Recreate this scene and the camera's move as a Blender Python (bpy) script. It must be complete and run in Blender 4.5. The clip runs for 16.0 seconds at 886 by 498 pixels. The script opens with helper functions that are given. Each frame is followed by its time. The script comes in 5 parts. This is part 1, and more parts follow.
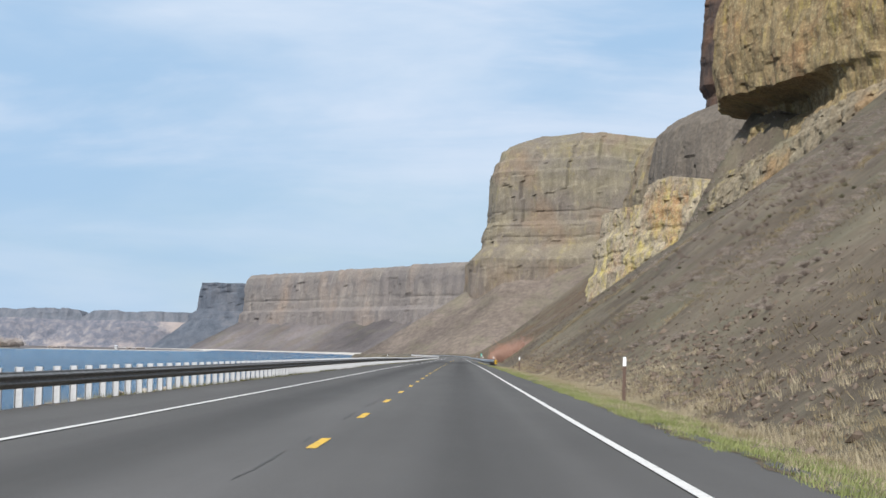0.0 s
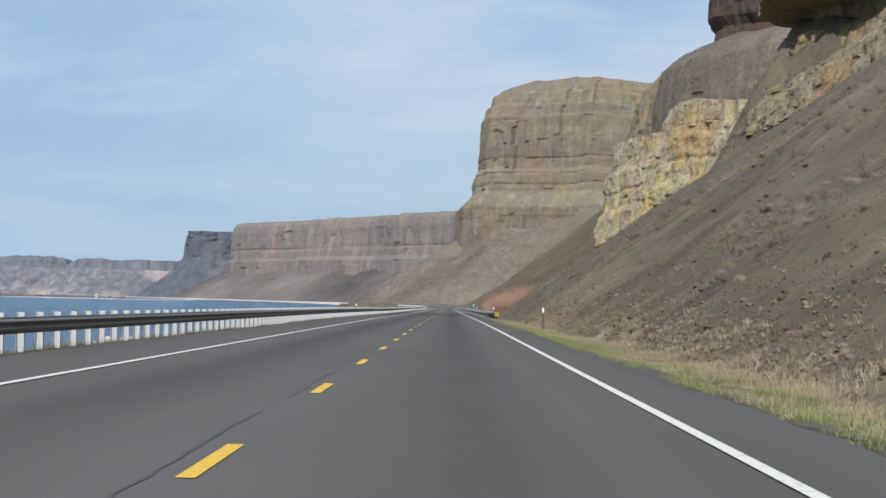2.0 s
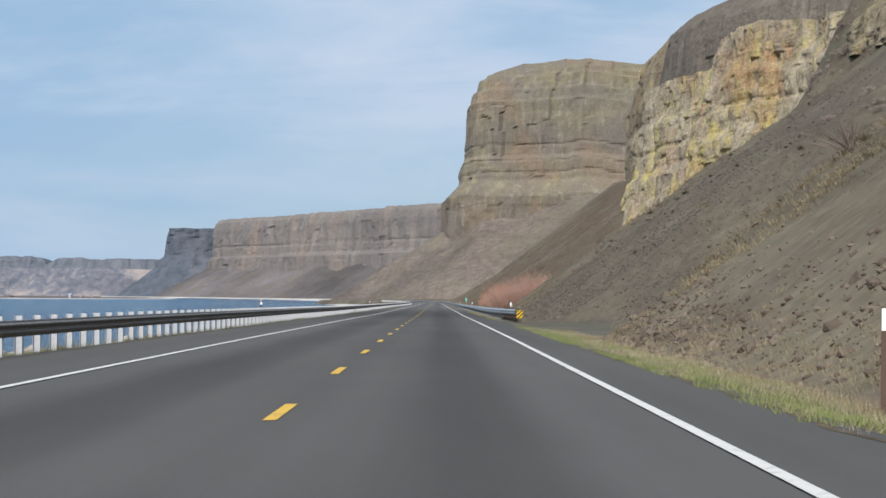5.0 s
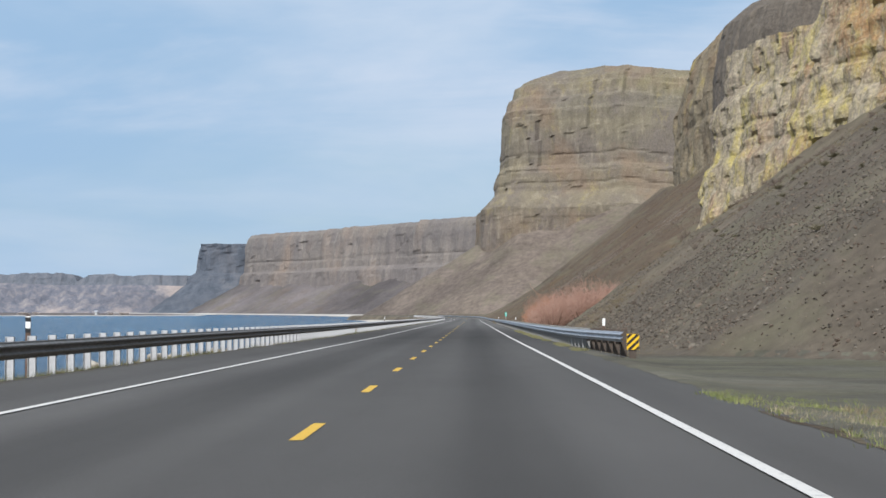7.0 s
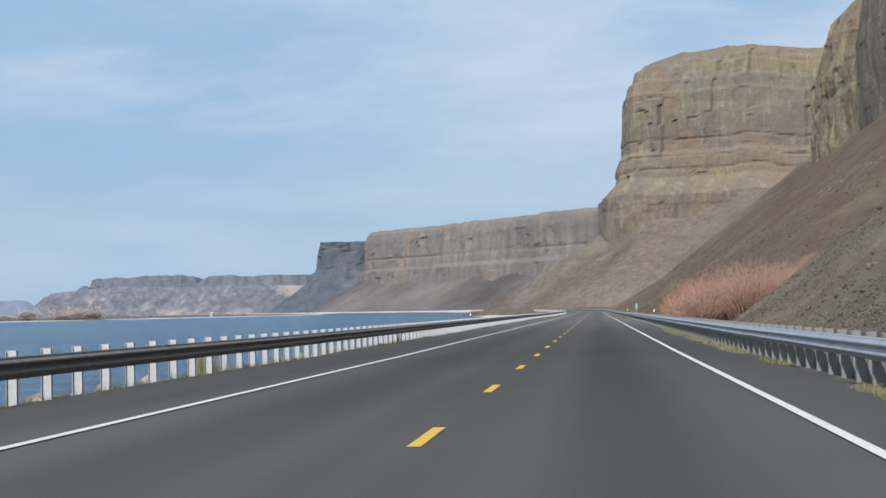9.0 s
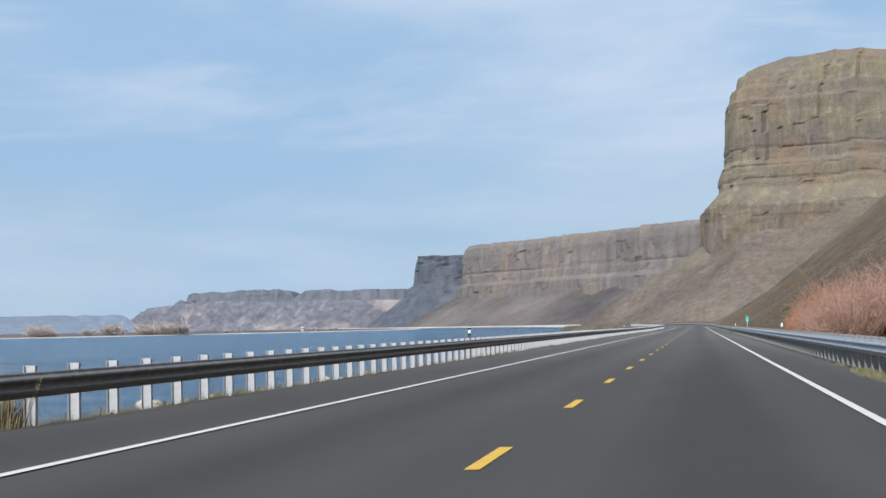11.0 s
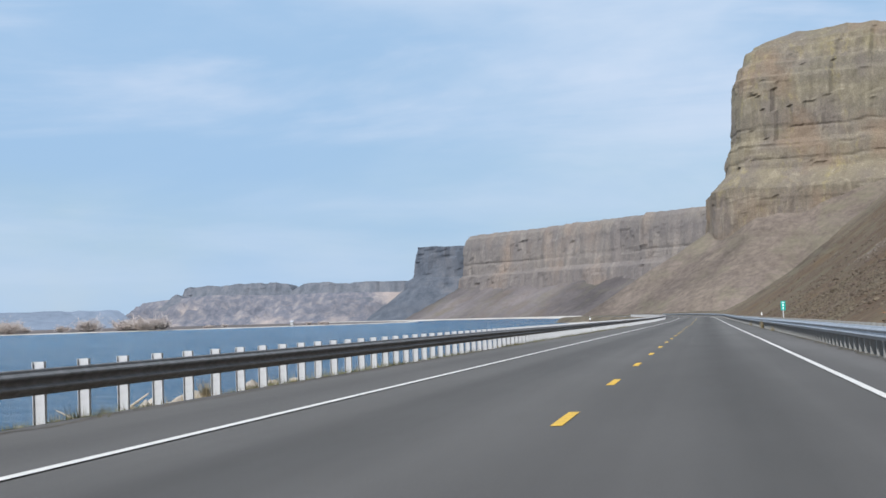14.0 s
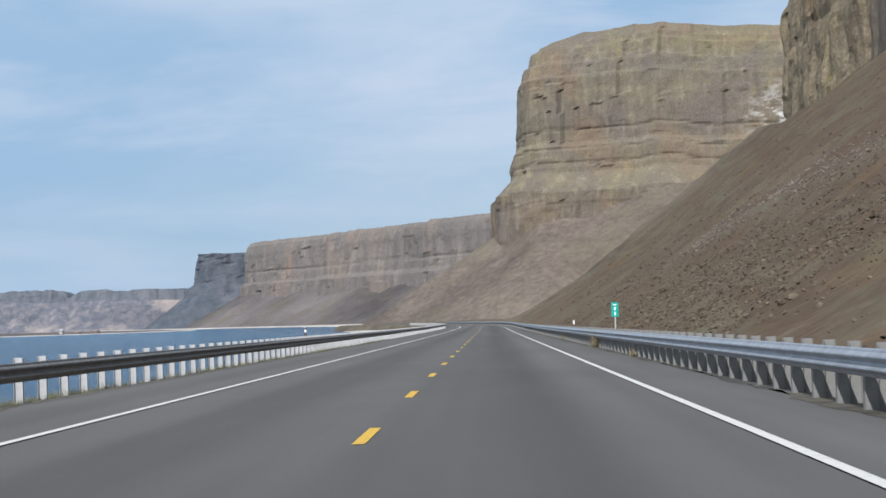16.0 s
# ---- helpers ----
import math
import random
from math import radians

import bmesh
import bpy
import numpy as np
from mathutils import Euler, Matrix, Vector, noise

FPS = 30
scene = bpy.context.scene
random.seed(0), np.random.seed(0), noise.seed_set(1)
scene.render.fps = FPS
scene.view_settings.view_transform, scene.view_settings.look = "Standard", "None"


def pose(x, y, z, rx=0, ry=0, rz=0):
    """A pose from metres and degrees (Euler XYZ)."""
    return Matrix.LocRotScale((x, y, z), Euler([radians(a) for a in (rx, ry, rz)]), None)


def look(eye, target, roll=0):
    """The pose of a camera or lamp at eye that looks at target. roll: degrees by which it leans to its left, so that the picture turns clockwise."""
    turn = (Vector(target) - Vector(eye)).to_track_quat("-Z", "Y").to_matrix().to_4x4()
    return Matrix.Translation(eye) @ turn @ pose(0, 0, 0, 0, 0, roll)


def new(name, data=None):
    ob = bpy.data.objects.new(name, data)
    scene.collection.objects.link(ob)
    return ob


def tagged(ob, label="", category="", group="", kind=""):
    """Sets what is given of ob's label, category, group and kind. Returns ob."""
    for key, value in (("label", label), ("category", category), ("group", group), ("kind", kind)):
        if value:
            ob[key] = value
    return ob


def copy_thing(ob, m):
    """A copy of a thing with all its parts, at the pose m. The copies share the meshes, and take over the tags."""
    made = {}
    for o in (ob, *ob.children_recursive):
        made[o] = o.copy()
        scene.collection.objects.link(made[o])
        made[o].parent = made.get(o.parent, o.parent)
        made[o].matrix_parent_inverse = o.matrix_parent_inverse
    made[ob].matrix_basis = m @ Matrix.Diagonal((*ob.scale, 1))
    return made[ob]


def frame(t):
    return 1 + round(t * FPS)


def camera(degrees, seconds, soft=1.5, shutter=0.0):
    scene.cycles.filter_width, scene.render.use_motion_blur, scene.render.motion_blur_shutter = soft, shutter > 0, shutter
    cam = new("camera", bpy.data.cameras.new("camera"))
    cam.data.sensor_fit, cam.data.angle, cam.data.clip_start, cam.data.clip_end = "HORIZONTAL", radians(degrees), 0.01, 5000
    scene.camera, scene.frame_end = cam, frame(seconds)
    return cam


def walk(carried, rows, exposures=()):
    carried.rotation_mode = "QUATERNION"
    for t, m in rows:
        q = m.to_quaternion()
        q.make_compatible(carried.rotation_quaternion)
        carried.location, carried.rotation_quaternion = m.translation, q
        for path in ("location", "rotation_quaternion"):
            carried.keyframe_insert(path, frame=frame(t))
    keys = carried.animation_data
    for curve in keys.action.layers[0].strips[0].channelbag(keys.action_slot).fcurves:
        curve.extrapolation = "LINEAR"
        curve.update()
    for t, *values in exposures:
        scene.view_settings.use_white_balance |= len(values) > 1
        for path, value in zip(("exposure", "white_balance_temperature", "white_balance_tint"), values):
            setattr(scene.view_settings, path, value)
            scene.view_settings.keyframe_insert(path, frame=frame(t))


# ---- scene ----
cam = camera(22.73, 16.0, 1.6)
PATH = [
    (0.0, pose(1.651, -13.37, 0.599, 92.695, -1.259, 0.442)),
    (0.5, pose(1.532, 1.85, 0.546, 91.933, -0.626, 0.308)),
    (1.0, pose(1.459, 17.05, 0.553, 92.173, 0.500, 0.082)),
    (1.5, pose(1.447, 32.38, 0.537, 91.731, -0.764, 0.212)),
    (2.0, pose(1.484, 47.52, 0.486, 91.412, -1.523, 0.161)),
    (2.5, pose(1.505, 62.35, 0.487, 91.585, -1.677, 0.444)),
    (3.0, pose(1.498, 77.54, 0.488, 91.061, -0.801, 0.503)),
    (3.5, pose(1.437, 92.73, 0.507, 90.588, -0.378, 0.563)),
    (4.0, pose(1.427, 107.78, 0.479, 90.648, -0.472, -0.077)),
    (4.2, pose(1.429, 114.04, 0.473, 90.793, -0.468, -0.227)),
    (6.3, pose(1.477, 178.18, 0.401, 91.594, -0.846, 0.034)),
    (6.5, pose(1.483, 184.52, 0.394, 91.636, -0.082, -0.021)),
    (7.0, pose(1.508, 199.71, 0.385, 91.664, -0.302, 0.753)),
    (7.5, pose(1.503, 214.93, 0.329, 91.712, -0.483, 1.776)),
    (8.0, pose(1.451, 230.45, 0.338, 92.339, 0.086, 3.287)),
    (8.5, pose(1.459, 246.18, 0.307, 91.235, 0.663, 3.166)),
    (9.0, pose(1.513, 261.57, 0.285, 91.553, 1.004, 3.967)),
    (9.5, pose(1.611, 276.85, 0.216, 91.830, 0.008, 4.775)),
    (10.0, pose(1.635, 292.72, 0.232, 92.139, 0.192, 5.384)),
    (10.2, pose(1.648, 299.08, 0.212, 92.022, 0.813, 5.688)),
    (12.5, pose(1.749, 370.33, 0.045, 91.927, 0.291, 7.719)),
    (13.0, pose(1.688, 385.77, 0.065, 91.747, 0.358, 7.188)),
    (13.5, pose(1.563, 401.63, 0.020, 91.392, 0.914, 6.955)),
    (14.0, pose(1.467, 416.72, -0.006, 91.785, 1.541, 6.777)),
    (14.5, pose(1.374, 432.63, -0.030, 91.694, 0.954, 6.326)),
    (15.0, pose(1.285, 448.21, -0.040, 91.740, 2.047, 4.929)),
    (15.2, pose(1.274, 453.78, -0.042, 92.142, 2.220, 3.960)),
    (15.5, pose(1.250, 463.83, -0.048, 92.013, 2.702, 2.200)),
    (16.0, pose(1.197, 479.38, -0.068, 91.846, 1.563, 1.194)),
]
walk(cam, PATH, [(0.0, 0.26, 6150, 10), (1.0, 0.12, 6120, 10), (4.0, 0.04, 6060, 10), (7.0, 0.1, 6050, 10), (9.5, 0.06, 6000, 10), (12.5, 0.16, 5950, 10), (13.8, 0.17, 5950, 10), (15.0, 0.08, 6000, 10), (16.0, 0.06, 6000, 10)])

# ---- world and sun ----
SUN_AZ, SUN_EL = radians(199), radians(41)
world = bpy.data.worlds.new("sky")
scene.world = world
world.use_nodes = True
wn, wl = world.node_tree.nodes, world.node_tree.links
bg = wn["Background"]
sky = wn.new("ShaderNodeTexSky")
sky.sky_type, sky.sun_disc = "NISHITA", False
sky.sun_elevation, sky.sun_rotation = SUN_EL, SUN_AZ
sky.air_density, sky.dust_density, sky.ozone_density = 1.0, 0.2, 2.0
bg.inputs["Strength"].default_value = 0.072
way = wn.new("ShaderNodeTexCoord").outputs["Generated"]


def cloud_layer(scale, stretch, turn, low, high, most):
    m = wn.new("ShaderNodeMapping")
    m.inputs["Scale"].default_value, m.inputs["Rotation"].default_value = stretch, turn
    t = wn.new("ShaderNodeTexNoise")
    t.inputs["Scale"].default_value, t.inputs["Detail"].default_value, t.inputs["Roughness"].default_value = scale, 7, 0.55
    t.inputs["Distortion"].default_value = 0.35
    r = wn.new("ShaderNodeMapRange")
    r.interpolation_type = "SMOOTHSTEP"
    for key, v in (("From Min", low), ("From Max", high), ("To Max", most)):
        r.inputs[key].default_value = v
    wl.new(way, m.inputs[0])
    wl.new(m.outputs[0], t.inputs["Vector"])
    wl.new(t.outputs["Fac"], r.inputs["Value"])
    return r.outputs[0]


lift = wn.new("ShaderNodeSeparateXYZ")
wl.new(way, lift.inputs[0])
high = wn.new("ShaderNodeMapRange")
high.interpolation_type = "SMOOTHSTEP"
for key, v in (("From Min", 0.0), ("From Max", 0.16), ("To Min", 0.25), ("To Max", 1.0)):
    high.inputs[key].default_value = v
wl.new(lift.outputs["Z"], high.inputs["Value"])
tone = sky.outputs[0]
for fac, rising, colour in ((cloud_layer(2.2, (1.0, 1.0, 3.0), (0.0, radians(8), 0.0), 0.05, 0.55, 0.95), False, (4.85, 6.9, 9.2)),
                            (cloud_layer(2.6, (0.9, 0.9, 3.2), (0.0, radians(-10), 0.6), 0.36, 0.62, 0.92), True, (9.0, 9.7, 10.6)),
                            (cloud_layer(5.0, (0.8, 0.8, 5.0), (0.0, radians(14), 0.0), 0.46, 0.7, 0.75), True, (9.2, 9.7, 10.6))):
    if rising:
        both = wn.new("ShaderNodeMath")
        both.operation = "MULTIPLY"
        wl.new(fac, both.inputs[0])
        wl.new(high.outputs[0], both.inputs[1])
        fac = both.outputs[0]
    x = wn.new("ShaderNodeMix")
    x.data_type = "RGBA"
    wl.new(fac, x.inputs["Factor"])
    wl.new(tone, x.inputs["A"])
    x.inputs["B"].default_value = (*colour, 1)
    tone = x.outputs["Result"]
wl.new(tone, bg.inputs[0])
sun = new("sun", bpy.data.lights.new("sun", "SUN"))
sun.data.energy, sun.data.angle, sun.data.color = 4.6, radians(0.6), (1.0, 0.955, 0.89)
SUN_DIR = Vector((math.sin(SUN_AZ) * math.cos(SUN_EL), math.cos(SUN_AZ) * math.cos(SUN_EL), math.sin(SUN_EL)))
sun.matrix_world = look(SUN_DIR * 100, (0, 0, 0))


# ---- numbers: noise, road line, road height ----
def hash3(i, j, k, seed):
    h = (i * 374761393 + j * 668265263 + k * 2147483647 + seed * 1274126177) & 0xFFFFFFFF
    h = ((h ^ (h >> 13)) * 1103515245) & 0xFFFFFFFF
    h = ((h ^ (h >> 16)) * 2246822519) & 0xFFFFFFFF
    return ((h ^ (h >> 13)) & 0xFFFFFF) / float(0xFFFFFF)


def vnoise(x, y, z=0.0, seed=0):
    """Smooth value noise, -1 to 1, on arrays."""
    x, y, z = np.broadcast_arrays(np.asarray(x, float), np.asarray(y, float), np.asarray(z, float))
    i, j, k = (np.floor(v).astype(np.int64) for v in (x, y, z))
    a, b, c = x - i, y - j, z - k
    a, b, c = (v * v * (3 - 2 * v) for v in (a, b, c))
    out = 0.0
    for di in (0, 1):
        for dj in (0, 1):
            for dk in (0, 1):
                w = (a if di else 1 - a) * (b if dj else 1 - b) * (c if dk else 1 - c)
                out = out + w * hash3(i + di, j + dj, k + dk, seed)
    return out * 2 - 1


def fbm(x, y, z=0.0, octaves=4, seed=0):
    out, amp, tot = 0.0, 1.0, 0.0
    x, y, z = np.asarray(x, float), np.asarray(y, float), np.asarray(z, float)
    for o in range(octaves):
        f = 2.03 ** o
        out, tot, amp = out + amp * vnoise(x * f + 17.3 * o, y * f + 5.1 * o, z * f, seed + o), tot + amp, amp * 0.5
    return out / tot


def road_z(y):
    return np.interp(y, [-400, -40, 20, 80, 140, 200, 260, 320, 380, 440, 500, 560, 640, 740, 5000],
                     [-0.4, -0.42, -0.52, -0.57, -0.61, -0.68, -0.80, -0.94, -1.02, -1.09, -1.16, -1.25, -1.36, -1.45, -1.45])


BEND, RADIUS, BEND_END = 820.0, 4500.0, 1600.0


def road_x(y):
    """The road's centre line: straight, then a long bend to the left."""
    y = np.asarray(y, float)
    d = np.clip(y - BEND, 0, BEND_END - BEND)
    return -d * d / (2 * RADIUS)


LAKE_Z = -4.4
LINE_R, LINE_L, EDGE_R, EDGE_L, RAIL_L, RAIL_R = 3.60, -3.58, 5.2, -6.15, -6.46, 5.49


# ---- mesh helpers ----
def mesh_ob(name, verts, faces, mat, parent=None, label="", smooth=False):
    me = bpy.data.meshes.new(name)
    me.from_pydata(np.asarray(verts, float).tolist() if not isinstance(verts, list) else verts, [], faces if isinstance(faces, list) else faces.tolist())
    me.materials.append(mat)
    if smooth:
        me.shade_smooth()
    ob = new(name, me)
    if parent:
        ob.parent = parent
    if label:
        ob["label"] = label
    return ob


def part(name, bm, mat, parent, label=""):
    me = bpy.data.meshes.new(name)
    bm.to_mesh(me)
    bm.free()
    me.materials.append(mat)
    ob = new(name, me)
    ob.parent = parent
    if label:
        ob["label"] = label
    return ob


def shared(name, me, parent, m):
    ob = new(name, me)
    ob.parent = parent
    ob.matrix_local = m
    return ob


def grid_faces(nu, nv):
    """Quads of a grid whose vertex (u, v) is u * nv + v."""
    u, v = np.meshgrid(np.arange(nu - 1), np.arange(nv - 1), indexing="ij")
    a = (u * nv + v).ravel()
    return np.stack([a, a + nv, a + nv + 1, a + 1], 1)


def along(path, step):
    """Even points along a plan line, smoothed at the corners, with their outward normals (to the right of the line's way)."""
    p = np.array(path, float)
    for _ in range(2):
        q = np.empty((2 * len(p) - 2, 2))
        q[0::2], q[1::2] = p[:-1] * 0.75 + p[1:] * 0.25, p[:-1] * 0.25 + p[1:] * 0.75
        p = np.vstack([p[:1], q, p[-1:]])
    s = np.concatenate([[0], np.cumsum(np.hypot(*np.diff(p, axis=0).T))])
    u = np.linspace(0, s[-1], max(2, int(s[-1] / step) + 1))
    xy = np.stack([np.interp(u, s, p[:, 0]), np.interp(u, s, p[:, 1])], 1)
    t = np.gradient(xy, axis=0)
    t /= np.hypot(*t.T)[:, None]
    return u, xy, np.stack([t[:, 1], -t[:, 0]], 1)


def cliff(name, path, z0, z1, profile, mat, du=1.0, dv=1.0, col=3.0, deep=1.2, bands=(), seed=0, back=60.0, top_var=1.5, parent=None, rough=1.0, tall=1.9, tiers=0.5, lean=((0, 1), (1, 1)), chips=0.55):
    """A columnar rock wall over a plan line. profile: rows of height share and setback in metres. z0, z1: heights along the line's length shares."""
    u, xy, nrm = along(path, du)
    s = u / u[-1]
    zb, zt = np.interp(s, *zip(*z0)), np.interp(s, *zip(*z1))
    zt = zt + top_var * fbm(u / 14.0, seed * 3.1, octaves=4, seed=seed)
    nv = int(np.max(zt - zb) / dv) + 2
    f = np.linspace(0, 1, nv)
    U, Fv = np.meshgrid(u, f, indexing="ij")
    Z = zb[:, None] + (zt - zb)[:, None] * Fv
    fw = np.clip(Fv + 0.025 * fbm(U / (6 * col), Z * 0, seed=seed + 5), 0, 1)
    back_by = np.interp(fw, *zip(*profile))
    back_by = np.where(back_by > 0, back_by * np.interp(s, *zip(*lean))[:, None], back_by)
    warp = U + col * 0.7 * fbm(U / (3 * col), Z / (6 * col), seed=seed + 9)
    cell = np.floor(warp / col)
    inside = warp / col - cell
    block = np.floor(Z / (col * tall) + 3 * hash3(cell.astype(np.int64), 7, 3, seed))
    depth = hash3(cell.astype(np.int64), block.astype(np.int64), 1, seed) + 0.8 * hash3(cell.astype(np.int64), 2, 1, seed + 3)
    relief = deep * (depth - 0.9 - 0.4 * np.abs(inside * 2 - 1) ** 5) + 2.4 * deep * fbm(U / (7 * col), Z / (9 * col), seed=seed + 21)
    warp2 = U + col * 0.5 * fbm(U / col, Z / (3 * col), seed=seed + 51)
    cell2 = np.floor(warp2 / (0.42 * col)).astype(np.int64)
    step2 = np.floor(Z / (0.42 * tall * col) + 5 * hash3(cell2, 3, 9, seed)).astype(np.int64)
    relief += chips * deep * (hash3(cell2, step2, 4, seed + 8) - 0.5)
    relief += 0.5 * deep * fbm(U / (0.9 * col), Z / (1.1 * col), octaves=3, seed=seed + 31) * rough
    tier = np.floor(Z / (3.1 * col) + 0.6 * fbm(U / (12 * col), 0 * Z, seed=seed + 61)).astype(np.int64)
    relief += tiers * deep * (hash3(tier, 5, 5, seed + 2) - 0.5)
    for share, width, cut in bands:
        relief -= cut * np.exp(-(((fw - share + 0.012 * fbm(U / (4 * col), 0 * Z, seed=seed + 41)) / width) ** 2))
    wide = max(3, int(len(u) * 0.22)) | 1
    inn = np.stack([np.convolve(np.pad(nrm[:, i], wide // 2, "edge"), np.ones(wide) / wide, "valid") for i in (0, 1)], 1)
    inn /= np.hypot(*inn.T)[:, None]
    X = xy[:, 0][:, None] + nrm[:, 0][:, None] * relief - inn[:, 0][:, None] * back_by
    Y = xy[:, 1][:, None] + nrm[:, 1][:, None] * relief - inn[:, 1][:, None] * back_by
    V = np.stack([X, Y, Z], 2)
    ends = []
    for k, drop in ((back * 0.3, 0.05), (back, 0.1)):
        e = V[:, -1].copy()
        e[:, :2] -= inn * k
        e[:, 2] -= drop * k
        ends.append(e[:, None])
    V = np.concatenate([V] + ends, 1)
    return mesh_ob(name, V.reshape(-1, 3), grid_faces(V.shape[0], V.shape[1]), mat, parent)


def apron(name, path, z_top, slope, z_low, mat, step=8.0, rows=40, seed=0, parent=None, spread=1.0, rough=1.0, wave=0.0):
    """A talus slope that falls outward from a plan line."""
    u, xy, nrm = along(path, step)
    s = u / u[-1]
    zt = np.interp(s, *zip(*z_top)) + wave * fbm(u / 30.0, 0 * u, seed=seed + 7)
    f = np.linspace(0, 1, rows)
    reach = (zt - z_low) / slope
    D = reach[:, None] * f[None] * spread
    Z = zt[:, None] + (z_low - zt)[:, None] * f[None] ** 0.93
    U = np.broadcast_to(u[:, None], D.shape)
    big = (zt - z_low)[:, None] * 0.07
    bump = big * fbm(U / 35.0, D / 120.0, seed=seed) + rough * fbm(U / 9.0, D / 16.0, seed=seed + 2)
    Z = Z + bump * np.sin(np.pi * np.clip(f * 1.02, 0, 1))[None]
    V = np.stack([xy[:, 0][:, None] + nrm[:, 0][:, None] * D, xy[:, 1][:, None] + nrm[:, 1][:, None] * D, Z], 2)
    return mesh_ob(name, V.reshape(-1, 3), grid_faces(len(u), rows), mat, parent, smooth=True)


# ---- materials ----
class Mat:
    """A small helper to wire procedural materials."""

    def __init__(self, name, rough=0.9, metal=0.0, spec=0.3):
        self.m = bpy.data.materials.new(name)
        self.m.use_nodes = True
        self.n, self.l = self.m.node_tree.nodes, self.m.node_tree.links
        self.b = self.n["Principled BSDF"]
        self.b.inputs["Roughness"].default_value = rough
        self.b.inputs["Metallic"].default_value = metal
        self.b.inputs["Specular IOR Level"].default_value = spec
        self.co = self.n.new("ShaderNodeTexCoord").outputs["Object"]

    def scaled(self, x, y, z):
        m = self.n.new("ShaderNodeMapping")
        m.inputs["Scale"].default_value = (x, y, z)
        self.l.new(self.co, m.inputs[0])
        return m.outputs[0]

    def noise(self, scale, detail=4, rough=0.6, vec=None, distortion=0.0):
        t = self.n.new("ShaderNodeTexNoise")
        t.inputs["Scale"].default_value, t.inputs["Detail"].default_value = scale, detail
        t.inputs["Roughness"].default_value, t.inputs["Distortion"].default_value = rough, distortion
        self.l.new(vec or self.co, t.inputs["Vector"])
        return t.outputs["Fac"]

    def ramp(self, fac, *stops):
        r = self.n.new("ShaderNodeValToRGB")
        e = r.color_ramp.elements
        while len(e) < len(stops):
            e.new(0.5)
        for k, (p, c) in zip(e, stops):
            k.position, k.color = p, (*(c if isinstance(c, tuple) else (c, c, c)), 1)
        self.l.new(fac, r.inputs[0])
        return r.outputs[0]

    def mix(self, fac, a, b, mode="MIX"):
        x = self.n.new("ShaderNodeMix")
        x.data_type, x.blend_type = "RGBA", mode
        for sock, v in ((x.inputs["Factor"], fac), (x.inputs["A"], a), (x.inputs["B"], b)):
            if isinstance(v, tuple):
                sock.default_value = (*v, 1)
            elif isinstance(v, (int, float)):
                sock.default_value = v
            else:
                self.l.new(v, sock)
        return x.outputs["Result"]

    def bump(self, height, strength=0.5, distance=0.05, normal=None):
        b = self.n.new("ShaderNodeBump")
        b.inputs["Strength"].default_value, b.inputs["Distance"].default_value = strength, distance
        self.l.new(height, b.inputs["Height"])
        if normal:
            self.l.new(normal, b.inputs["Normal"])
        self.l.new(b.outputs[0], self.b.inputs["Normal"])
        return b.outputs[0]

    def colour(self, c):
        if isinstance(c, tuple):
            self.b.inputs["Base Color"].default_value = (*c, 1)
        else:
            self.l.new(c, self.b.inputs["Base Color"])
        return self

    def rough(self, fac):
        self.l.new(fac, self.b.inputs["Roughness"])
        return self


